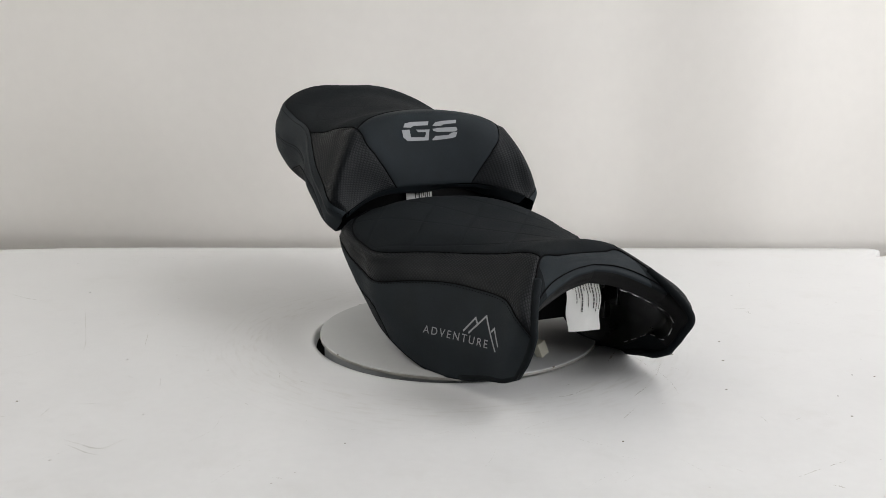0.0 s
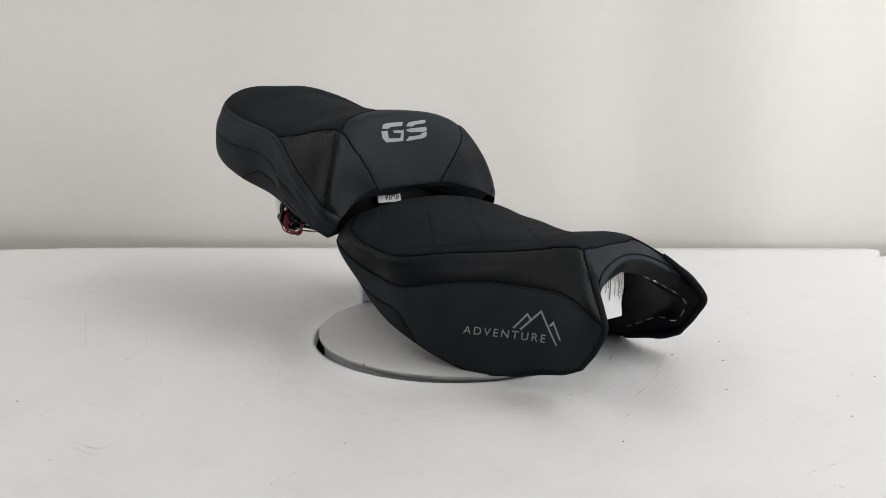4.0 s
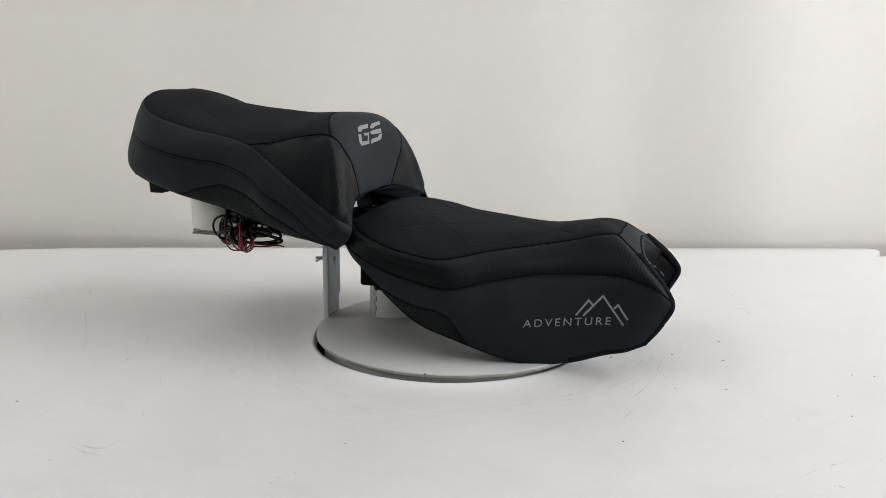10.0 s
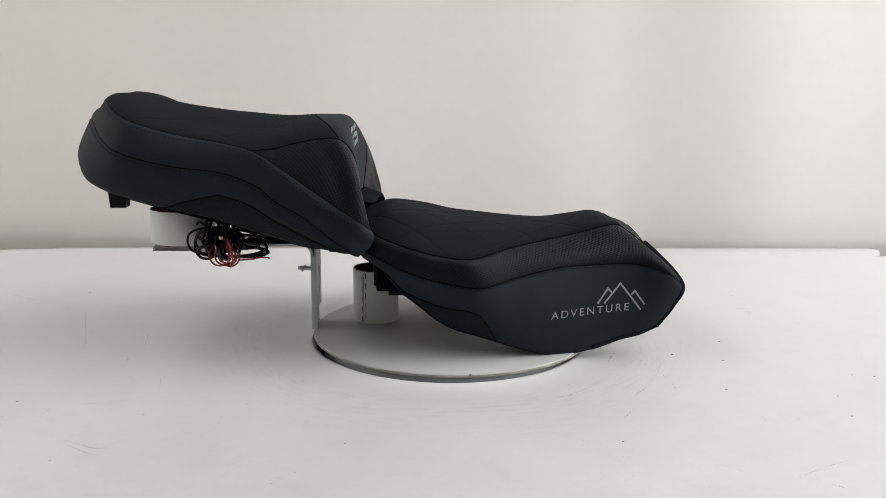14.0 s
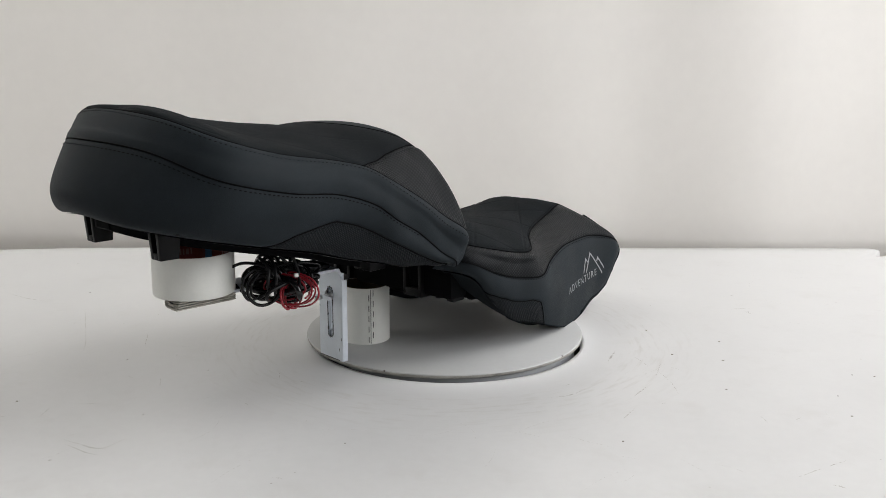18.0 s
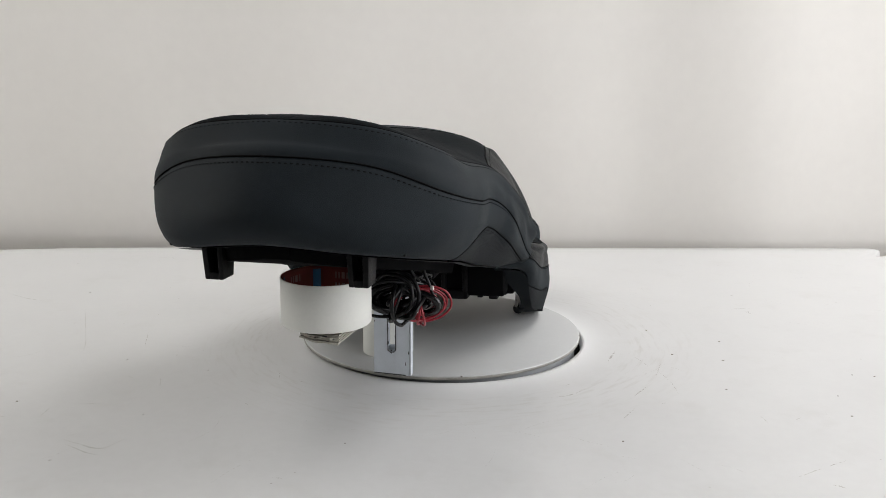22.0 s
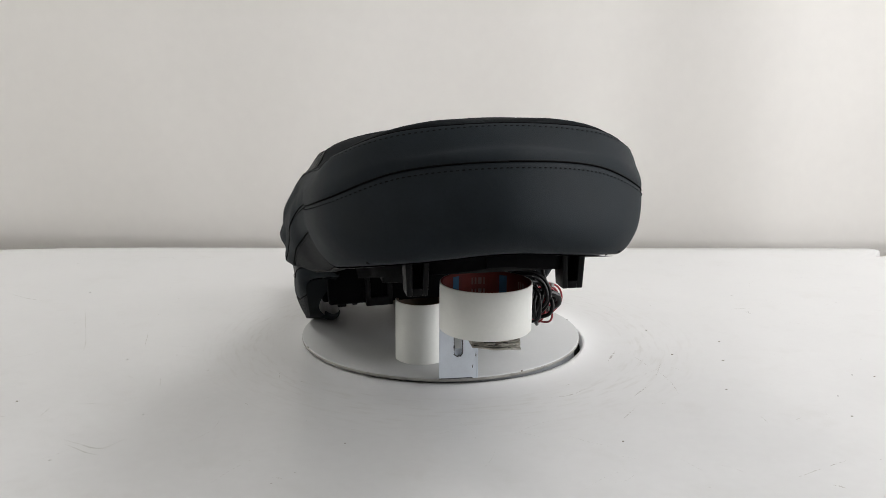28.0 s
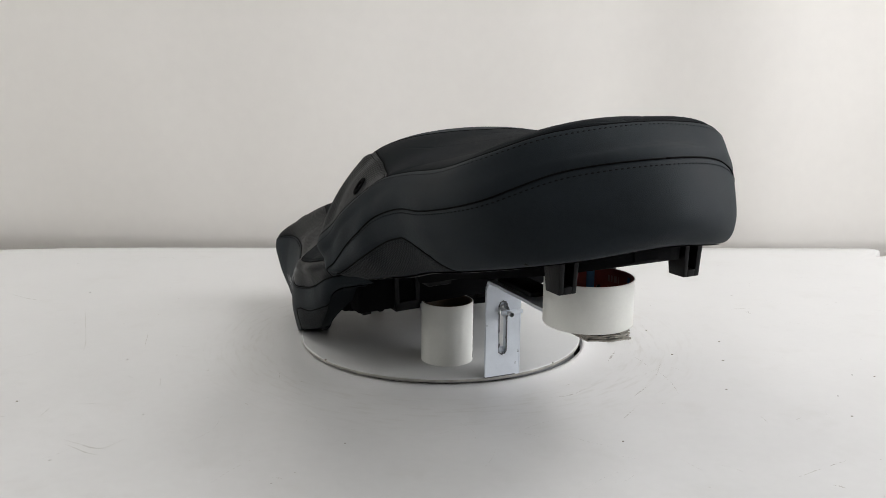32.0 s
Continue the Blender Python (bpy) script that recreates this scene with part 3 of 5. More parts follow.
P_SEAM = [(0.1046, 0.1461, 0.1194), (0.1151, 0.1541, 0.1285), (0.1324, 0.1525, 0.1393), (0.1629, 0.1502, 0.1632), (0.1915, 0.1499, 0.1796), (0.2147, 0.1431, 0.1967),
           (0.2530, 0.1371, 0.2095), (0.3082, 0.1379, 0.2166), (0.3692, 0.1234, 0.2322), (0.4052, 0.0727, 0.2554), (0.4276, 0, 0.2634)]
P_SIDE = [(0.1092, 0.1369, 0.1187), (0.1194, 0.1464, 0.1248), (0.1359, 0.1493, 0.1304), (0.1659, 0.1478, 0.1458), (0.1941, 0.1447, 0.1583), (0.2211, 0.1366, 0.1707),
           (0.2603, 0.1326, 0.1823), (0.3153, 0.1338, 0.1932), (0.3776, 0.1172, 0.1996), (0.4213, 0.0726, 0.2100), (0.4475, 0, 0.2198)]
P_EDGE = [(0.1118, 0.1172, 0.1206), (0.1212, 0.1268, 0.1200), (0.1363, 0.1281, 0.1233), (0.1649, 0.1261, 0.1262), (0.1951, 0.1210, 0.1340), (0.2255, 0.1158, 0.1414),
           (0.2669, 0.1124, 0.1539), (0.3273, 0.1135, 0.1681), (0.3847, 0.0962, 0.1817), (0.4169, 0.0587, 0.1905), (0.4279, 0, 0.1964)]
P_UNDER = [(x - 0.035 * (x > 0.39), max(0.0, y - 0.035), z + 0.008) for x, y, z in P_EDGE]
pil = Skin([P_SPINE, P_MID, P_TOP, P_BAND, P_SEAM, P_SIDE, P_EDGE, P_UNDER], True)
# rows: 0 middle, 1, 2 top seam, 3, 4 side seam, 5, 6 lower edge, 7 underside

pillion = thing("pillion_seat", "black and dark grey motorcycle pillion seat with woven side panels", "motorcycle seat", "two motorcycle seats")


def p_cut(u):
    """Row of the seam between the middle panels and the woven side panels."""
    return np.interp(u, [0, 0.6, 1.0, 1.45, 2.1, 2.5, 3.5, 4.4, 5.15, 10], [0.72, 0.71, 0.74, 0.85, 0.98, 1.05, 1.26, 1.60, 2.0, 2.0])


def p_back(b):
    return 3.4 - 1.3 * (b * b + 0.015) ** 0.625


def p_low(u):
    """Upper border of the net insert in the lower side band."""
    return np.interp(u, [0, 0.8, 1.85, 2.8, 4.2, 5.3, 5.9, 6.25, 6.6, 6.85, 6.95], [5.2, 5.1, 5.2, 5.15, 5.0, 4.88, 4.88, 5.15, 5.45, 5.85, 6.0])


def quilt(sx, sy, x_from, x_to, deep=0.0013):
    """Shallow diamond quilting in plan, pressed in along two slanting sets of lines."""
    def g(p):
        a, b = p[:, 0] / sx + p[:, 1] / sy, p[:, 0] / sx - p[:, 1] / sy
        near = np.minimum(np.abs(a - np.round(a)), np.abs(b - np.round(b))) * min(sx, sy)
        fade = np.clip((p[:, 0] - x_from) / 0.02, 0, 1) * np.clip((x_to - p[:, 0]) / 0.02, 0, 1)
        return deep * np.exp(-(near / 0.0016) ** 2) * fade
    return g


panel(pil, "front_panel", VINYL, pillion, 0.0, p_back, 0, p_cut, 70, 91, "dark grey vinyl front panel", both=True)
panel(pil, "top_panel", SUEDE, pillion, p_back, 10.0, 0, p_cut, 300, 201, "black quilted top panel", both=True, grooves=quilt(0.10, 0.075, 0.17, 0.5, 0.0003))


def fold(p):
    """A rounded fold down the woven side panel, from the upper seam to the front corner."""
    near = np.full(len(p), 1e9)
    line = pil.at(np.linspace(2.05, 0.55, 40), np.linspace(1.10, 1.95, 40) - 0.18 * np.sin(np.linspace(0, math.pi, 40)))
    for q in line:
        near = np.minimum(near, np.linalg.norm(np.abs(p) - q, axis=1))
    return -0.0022 * np.exp(-(near / 0.0080) ** 2) + 0.0011 * np.exp(-((near - 0.019) / 0.009) ** 2)


for s in (1, -1):
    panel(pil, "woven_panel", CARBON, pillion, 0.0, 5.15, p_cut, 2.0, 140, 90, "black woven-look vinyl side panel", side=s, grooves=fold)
panel(pil, "upper_band", VINYL, pillion, 0.0, 10.0, 2.0, 4.0, 301, 24, "dark grey vinyl band round the side", wrap=True, sink=0.0006, soft=0.002)
panel(pil, "lower_band", VINYL, pillion, 0.0, 10.0, 4.0, lambda u: np.where(u < 6.95, p_low(u), 6.0), 301, 30, "dark grey vinyl lower band", wrap=True)
for s in (1, -1):
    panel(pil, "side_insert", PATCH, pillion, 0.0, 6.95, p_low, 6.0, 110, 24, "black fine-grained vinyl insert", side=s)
panel(pil, "underside", PLASTIC, pillion, 0.0, 10.0, 6.0, 7.0, 201, 6, "black plastic underside", wrap=True, sink=0.0)
# base pan closing the underside
uu = np.linspace(0, 9.9, 60)
row = pil.at(uu, 7.0 + 0 * uu)
vs = np.concatenate([row, row * np.array([1, -1, 1.0])])
link_mesh("base_pan", vs, [(i, i + 1, 60 + i + 1, 60 + i) for i in range(59)], MATT, pillion, "black plastic base pan", (0, Y0, 0))

for s in (1, -1):
    seam(pil, "seam", THREAD, pillion, lambda t: (t * 5.15, p_cut(t * 5.15)), s, n=140)
    seam(pil, "seam", THREAD, pillion, lambda t: (t * 10, 2 + 0 * t), s, n=160)
    seam(pil, "seam", THREAD, pillion, lambda t: (t * 10, 4 + 0 * t), s, n=160)
    seam(pil, "seam", THREAD, pillion, lambda t: (t * 6.95, p_low(t * 6.95)), s)
    stitches(pil, "stitching", STITCH, pillion, lambda t: (t * 10, 2.26 + 0 * t), s, lift=0.0001)
    stitches(pil, "stitching", STITCH, pillion, lambda t: (3 + t * 7, 4.14 + 0 * t), s, lift=0.0001)
    stitches(pil, "stitching", STITCH, pillion, lambda t: (2.2 + t * 2.95, p_cut(2.2 + t * 2.95) + 0.07), s, lift=-0.0004)
    stitches(pil, "stitching", STITCH, pillion, lambda t: (0.4 + t * 6.3, np.minimum(5.95, p_low(0.4 + t * 6.3) + 0.10)), s, lift=-0.0006)
seam(pil, "seam", THREAD, pillion, lambda t: (p_back(2 * t - 1), p_cut(p_back(2 * t - 1)) * (2 * t - 1)))

# hem of the front panel: cloth folded in under the seat, in loose waves
verts, faces = [], []
n_v, n_d = 121, 14
for i in range(n_v):
    v = -1.9 + 3.8 * i / (n_v - 1)
    p = pil.at(0.0, v)
    for k in range(n_d):
        f = k / (n_d - 1)
        wave = 0.0035 * math.sin(f * 9 + 2.1 * math.sin(v * 2.3)) * (0.3 + f)
        drop = 0.006 * f + 0.006 * math.sin(v * 3.7 + 1.0) * f
        verts.append((p[0] + 0.046 * f + wave * 0.5, p[1] * (1 - 0.10 * f), p[2] - 0.007 * math.sin(min(1, f * 3) * 1.57) - drop * 0.6 + wave))
faces = [(i * n_d + k, i * n_d + k + 1, (i + 1) * n_d + k + 1, (i + 1) * n_d + k) for i in range(n_v - 1) for k in range(n_d - 1)]
link_mesh("folded_hem", verts, faces, VINYL, pillion, "dark vinyl hem folded under the front", (0, Y0, 0))
# shallow tray under the pan, between the hooks
nu = 30
verts, faces = [], []
for u in np.linspace(4.2, 9.75, nu):
    p = pil.at(u, 6.0)
    w = max(0.012, p[1] * 0.86 - 0.012)
    verts += [(p[0] - 0.016, -w, p[2] + 0.012), (p[0] - 0.016, -w * 0.94, p[2] - 0.0125), (p[0] - 0.016, w * 0.94, p[2] - 0.0125), (p[0] - 0.016, w, p[2] + 0.012)]
for i in range(nu - 1):
    for k in range(3):
        faces.append((4 * i + k, 4 * i + k + 1, 4 * i + k + 5, 4 * i + k + 4))
faces += [(0, 3, 2, 1), (4 * nu - 4, 4 * nu - 3, 4 * nu - 2, 4 * nu - 1)]
link_mesh("base_tray", verts, faces, MATT, pillion, "black plastic tray under the seat", (0, Y0, 0), smooth=False)
bm = bmesh.new()
box(bm, 0.156, 0.159, -0.105, 0.105, 0.127, 0.185, 0.001)
part("base_wall", bm, PLASTIC, pillion, "black plastic front wall of the base")


# ---- rider seat ----
R_SPINE = [(0.1061, 0, 0.1463), (0.0757, 0, 0.1581), (0.0350, 0, 0.1510), (-0.0010, 0, 0.1438), (-0.0421, 0, 0.1397), (-0.0831, 0, 0.1376),
           (-0.1181, 0, 0.1379), (-0.1517, 0, 0.1429), (-0.1785, 0, 0.1451), (-0.2053, 0, 0.1336), (-0.2229, 0, 0.1166)]
R_MID = [(0.1038, 0.0505, 0.1466), (0.0746, 0.0707, 0.1524), (0.0349, 0.0808, 0.1475), (-0.0014, 0.0803, 0.1397), (-0.0402, 0.0780, 0.1354), (-0.0807, 0.0575, 0.1342),
           (-0.1160, 0.0438, 0.1347), (-0.1524, 0.0362, 0.1405), (-0.1805, 0.0314, 0.1442), (-0.2049, 0.0277, 0.1346), (-0.2270, 0.0302, 0.1167)]
R_TOP = [(0.1044, 0.0917, 0.1412), (0.0769, 0.1283, 0.1329), (0.0413, 0.1455, 0.1233), (0.0098, 0.1453, 0.1161), (-0.0216, 0.1413, 0.1134), (-0.0650, 0.1044, 0.1196),
           (-0.1066, 0.0797, 0.1243), (-0.1503, 0.0658, 0.1316), (-0.1802, 0.0580, 0.1383), (-0.2004, 0.0518, 0.1365), (-0.2250, 0.0558, 0.1161)]
R_WEAVE = [(0.1057, 0.1059, 0.1325), (0.0809, 0.1401, 0.1240), (0.0449, 0.1509, 0.1106), (0.0095, 0.1495, 0.1015), (-0.0266, 0.1482, 0.0988), (-0.0700, 0.1211, 0.1063),
           (-0.1154, 0.0990, 0.1127), (-0.1578, 0.0853, 0.1183), (-0.1943, 0.0800, 0.1210), (-0.2241, 0.0832, 0.1160), (-0.2434, 0.0803, 0.1031)]
R_KNEE = [(0.1061, 0.1135, 0.1216), (0.0825, 0.1447, 0.1138), (0.0470, 0.1500, 0.0975), (0.0088, 0.1489, 0.0865), (-0.0311, 0.1503, 0.0818), (-0.0728, 0.1310, 0.0903),
           (-0.1187, 0.1136, 0.0977), (-0.1610, 0.1017, 0.0992), (-0.2057, 0.0981, 0.0994), (-0.2438, 0.1083, 0.0909), (-0.2643, 0.1030, 0.0760)]
R_PAD = [(0.1048, 0.1120, 0.1126), (0.0808, 0.1424, 0.1039), (0.0467, 0.1468, 0.0796), (0.0082, 0.1476, 0.0607), (-0.0332, 0.1504, 0.0532), (-0.0764, 0.1407, 0.0489),
           (-0.1174, 0.1285, 0.0468), (-0.1598, 0.1170, 0.0495), (-0.2014, 0.1094, 0.0530), (-0.2363, 0.1093, 0.0537), (-0.2552, 0.1023, 0.0524)]
R_EDGE = [(0.1015, 0.1032, 0.1053), (0.0760, 0.1363, 0.0960), (0.0440, 0.1375, 0.0640), (0.0081, 0.1361, 0.0360), (-0.0352, 0.1407, 0.0229), (-0.0786, 0.1355, 0.0086),
           (-0.1166, 0.1248, -0.0007), (-0.1575, 0.1150, 0.0032), (-0.1927, 0.1059, 0.0126), (-0.2159, 0.1023, 0.0175), (-0.2387, 0.1005, 0.0267)]
rid = Skin([R_SPINE, R_MID, R_TOP, R_WEAVE, R_KNEE, R_PAD, R_EDGE], False, -1)
# rows: 0 middle, 1, 2 top seam, 3, 4 knee seam, 5, 6 lower edge

rider = thing("rider_seat", "black and dark grey motorcycle rider seat with grey knee panels", "motorcycle seat", "two motorcycle seats")


def r_dark(u):
    """Upper border of the black lower patch behind the knee panel."""
    return np.interp(u, [0, 1.6, 2.0, 2.5, 3.55, 3.9, 4.1, 4.3], [6.0, 6.0, 5.5, 5.2, 4.97, 5.1, 5.5, 6.0])


def r_front(b):
    """Front border of the top panel, set back a little in the middle."""
    return 9.0 - 0.28 * (1 - b * b)


panel(rid, "top_panel", SUEDE, rider, 0.0, r_front, 0, 2.0, 320, 181, "black quilted top panel", both=True, grooves=quilt(0.085, 0.075, -0.17, 0.2, 0.0007))
for s in (1, -1):
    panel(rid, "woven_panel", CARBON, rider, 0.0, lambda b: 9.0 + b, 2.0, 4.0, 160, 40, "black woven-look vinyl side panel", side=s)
    panel(rid, "knee_panel", VINYL, rider, 0.0, 10.0, 4.0, lambda u: np.where(u < 4.3, r_dark(u), 6.0), 200, 50, "dark grey vinyl knee panel", side=s)
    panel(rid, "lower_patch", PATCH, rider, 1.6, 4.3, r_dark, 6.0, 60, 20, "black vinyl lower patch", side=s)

# front panel: from the front edge of the top round to the lip of the hollow
t = np.linspace(0, 1, 60)
path_u = np.where(t < 0.4, r_front(np.minimum(t / 0.4, 1)), 9.0 + (t - 0.4) / 0.6)
path_v = np.where(t < 0.4, t / 0.4 * 2, 2 + (t - 0.4) / 0.6 * 2)
outer = rid.at(path_u, path_v) + rid.normal(path_u, path_v) * -SEAM
lip = smooth_line([(-0.2236, 0.0000, 0.1244), (-0.2261, 0.0280, 0.1200), (-0.2326, 0.0580, 0.1087), (-0.2416, 0.0820, 0.0967), (-0.2521, 0.0970, 0.0847), (-0.2631, 0.1055, 0.0727)], 24)
lip = np.array([[np.interp(q, np.linspace(0, 1, len(lip)), lip[:, k]) for k in range(3)] for q in t])
# towards its ends the lip runs into the outer seam
w = np.clip((t - 0.58) / 0.26, 0, 1)[:, None]
lip = lip * (1 - w * w * (3 - 2 * w)) + (outer + np.array([0.002, -0.001, -0.001])) * w * w * (3 - 2 * w)
K = 16
grid = []
for k in range(K):
    f = k / (K - 1)
    bulge = np.array([-0.35, 0, 0.65]) * 0.006 * math.sin(math.pi * f) * (1 - t[:, None] ** 2)
    grid.append(outer * (1 - f) + lip * f + bulge)
# roll over the lip into the hollow
grid.append(lip + np.array([0.0015, 0, -0.0022]) + 0 * lip)
grid = np.array(grid)
mir = grid[:, ::-1] * np.array([1, -1, 1.0])
grid = np.concatenate([mir[:, :-1], grid], 1)
h, w = grid.shape[:2]
cut = 31          # columns beyond the corner of the top belong to the black edging of the side panels
for lo, hi, name, mat, label in ((cut, w - 1 - cut, "front_panel", VINYL, "dark grey vinyl panel round the front opening"), (0, cut, "side_edging", SUEDE, "black edging of the side panel"), (w - 1 - cut, w - 1, "side_edging", SUEDE, "black edging of the side panel")):
    fs = [(i * (hi - lo + 1) + j, i * (hi - lo + 1) + j + 1, (i + 1) * (hi - lo + 1) + j + 1, (i + 1) * (hi - lo + 1) + j) for i in range(h - 1) for j in range(hi - lo)]
    link_mesh(name, grid[:, lo:hi + 1].reshape(-1, 3), fs, mat, rider, label, (0, Y0, 0))
vs, fs = tube(grid[0] + np.array([-0.0006, 0, 0.0004]), 0.0010, 6)
link_mesh("seam", vs, fs, THREAD, rider, "", (0, Y0, 0))
vs, fs = tube(grid[K - 4] + np.array([-0.0006, 0, 0.0004]), 0.0006, 5)
link_mesh("seam", vs, fs, THREAD, rider, "", (0, Y0, 0))

# hollow underside: vinyl folded in over a black plastic shell
for s in (1, -1):
    flip = np.array([1, s, 1.0])
    nu, nv = 60, 40
    vv = np.linspace(0, 6, nv)
    brim = np.array([[np.interp(q, np.linspace(0, 4, len(lip)), lip[:, k]) for k in range(3)] if q <= 4 else rid.at(10.0, q) for q in vv])
    brim = brim + np.array([0.0014, 0, -0.0020]) * np.clip((4.2 - vv[:, None]), 0, 1)
    # padded rim of folded cloth that faces forwards, down to the row of staples
    inner = smooth_line([(-0.2146, 0.0000, 0.1087), (-0.2176, 0.0280, 0.1037), (-0.2230, 0.0560, 0.0939), (-0.2271, 0.0745, 0.0851), (-0.2356, 0.0885, 0.0762), (-0.2441, 0.0940, 0.0682)], 12)
    inner = np.concatenate([inner[:-1], smooth_line([(-0.2441, 0.0940, 0.0682), (-0.2386, 0.0945, 0.0516), (-0.2294, 0.0925, 0.0407)], 15)])
    front = np.array([[np.interp(q, np.linspace(0, 6, len(inner)), inner[:, k]) for k in range(3)] for q in vv])
    nb = 10
    band = []
    for k in range(nb):
        f = k / (nb - 1)
        puff = np.array([-0.0045, 0, 0.0]) * math.sin(math.pi * min(1, f * 1.15)) * np.clip((vv[:, None] - 1.5) / 2, 0.2, 1)
        band.append(brim * (1 - f) + front * f + puff)
    band = np.array(band) * flip
    fs = [(i * nv + j, i * nv + j + 1, (i + 1) * nv + j + 1, (i + 1) * nv + j) for i in range(nb - 1) for j in range(nv - 1)]
    link_mesh("folded_band", band.reshape(-1, 3), fs, PLASTIC, rider, "black cloth folded in round the hollow", (0, Y0, 0))
    stations = [front, front + np.array([0.022, 0.003, 0.001])]
    # thin shell in front, thick padded side flaps further back
    for uq, off, pad in ((7.6, 0.022, 0.004), (6.8, 0.020, 0.010), (5.5, 0.018, 0.020), (4.0, 0.018, 0.026), (2.0, 0.018, 0.022), (0.3, 0.018, 0.01)):
        deep = off + pad * np.clip((vv - 3.3) / 1.7, 0, 1)
        inside = rid.at(uq, vv) - rid.normal(uq + 0 * vv, vv) * deep[:, None]
        # the padded bottom of the flap is blunt: its inner border lies as low as the outer one
        wide, rise = {7.6: (0.011, 0.015), 6.8: (0.014, 0.008), 5.5: (0.034, 0.001), 4.0: (0.030, -0.003), 2.0: (0.012, -0.004), 0.3: (0.012, 0.004)}[uq]
        low = rid.at(uq, 6.0) + np.array([0, -wide, rise])
        w = np.clip((vv - 4.6) / 1.4, 0, 1)[:, None]
        stations.append(inside * (1 - w) + (low + (rid.at(uq, vv) - rid.at(uq, 6.0)) * 0.9) * w)
    st = np.array(stations)
    rows = []
    for j in range(nv):
        rows.append(smooth_line(st[:, j], 8))
    g = np.array(rows) * flip
    a, b = g.shape[:2]
    fs = [(i * b + j, i * b + j + 1, (i + 1) * b + j + 1, (i + 1) * b + j) for i in range(a - 1) for j in range(b - 1)]
    link_mesh("shell", g.reshape(-1, 3), fs, SHELL, rider, "black plastic inner shell", (0, Y0, 0))
    # staples that hold the folded cloth inside the hollow
    ring = np.concatenate([band[-1][6:-1], g[-2, 1:22]]) + np.array([-0.0012, -s * 0.0006, -0.0006])
    run = np.concatenate([[0], np.cumsum(np.linalg.norm(np.diff(ring, axis=0), axis=1))])
    for d0 in np.arange(0.006 if s < 0 else 0.12, run[-1] - 0.01, 0.0165):
        e0, e1 = [np.array([np.interp(d, run, ring[:, q]) for q in range(3)]) for d in (d0, d0 + 0.0085)]
        lift = np.array([-0.7, -s * 0.5, -0.3]) * 0.0010
        vs, fs = tube(np.array([e0, e0 + lift, e1 + lift, e1]), 0.00032, 5)
        link_mesh("staple", vs, fs, WIRE, rider, "bright wire staple", (0, Y0, 0))
    for x0, x1, y0, y1, z0, z1 in ((-0.172, -0.150, 0.078, 0.088, 0.066, 0.088), (-0.150, -0.128, 0.080, 0.090, 0.046, 0.072)):
        bm = bmesh.new()
        box(bm, x0, x1, min(y0 * s, y1 * s), max(y0 * s, y1 * s), z0, z1, 0.0015)
        part("boss", bm, GLOSS, rider, "glossy black plastic boss in the hollow", (0, Y0, 0))
    # lower rim, closing cloth and shell
    ue = np.interp(np.arange(b) / 8, np.arange(8), [10, 9.2, 7.6, 6.8, 5.5, 4.0, 2.0, 0.3])
    edge = rid.at(ue, 6.0 + 0 * ue) * flip
    inner = g[-1]
    vs = np.concatenate([edge, inner])
    link_mesh("rim", vs, [(i, i + 1, b + i + 1, b + i) for i in range(b - 1)], SUEDE, rider, "folded black vinyl rim", (0, Y0, 0))
    vs, fs = tube(inner[28:44] + np.array([0, s * 0.003, 0.003]), 0.0045, 10)
    link_mesh("inner_roll", vs, fs, SUEDE, rider, "rounded padding inside the flap", (0, Y0, 0))
# padded edge where the cloth turns in at the front of each flap
for s in (1, -1):
    vq = np.concatenate([np.linspace(2.7, 6.0, 50), np.full(16, 6.0)])
    uq = np.concatenate([np.interp(np.linspace(2.7, 6.0, 50), [2.7, 4.0, 6.0], [9.35, 10, 10]), np.linspace(9.9, 7.0, 16)])
    pipe = rid.at(uq, vq)
    pull = np.stack([0.0028 * np.clip((uq - 9.0), 0, 1), -0.0030 + 0 * uq, 0.0030 * np.clip((vq - 5.2) / 0.8, 0, 1)], -1)
    vs, fs = tube((pipe + pull) * np.array([1, s, 1.0]), 0.0042, 10)
    link_mesh("edge_roll", vs, fs, SUEDE, rider, "rolled black edge of the flap", (0, Y0, 0))
for s in (1, -1):
    seam(rid, "seam", THREAD, rider, lambda t: (t * 9, 2 + 0 * t), s, n=140)
    seam(rid, "seam", THREAD, rider, lambda t: (t * 10, 4 + 0 * t), s, n=140)
    seam(rid, "seam", THREAD, rider, lambda t: (1.6 + t * 2.7, r_dark(1.6 + t * 2.7)), s)
    stitches(rid, "stitching", STITCH, rider, lambda t: (t * 9, 1.91 + 0 * t), s, lift=0.0001)
    stitches(rid, "stitching", STITCH, rider, lambda t: (t * 10, 4.07 + 0 * t), s, lift=0.0001)


# ---- bracket, rolls and cables under the seats ----
bracket = thing("bracket", "pale painted steel angle bracket with a slot and wing screw", "bracket")
AT = (0, Y0, 0)
UP = (0.0035, 0, 0)
# upright plate with a long slot: two cheeks, a head and a foot
bm = bmesh.new()
for y0, y1, z0, z1 in ((-0.005, 0.0105, 0.005, 0.098), (0.0185, 0.034, 0.005, 0.098), (0.0105, 0.0185, 0.005, 0.030), (0.0105, 0.0185, 0.086, 0.098)):
    box(bm, 0.161, 0.164, y0, y1, z0, z1)
bmesh.ops.remove_doubles(bm, verts=bm.verts, dist=0.0001)
part("upright_plate", bm, PAINT, bracket, "pale painted upright plate with a slot", UP)
bm = bmesh.new()
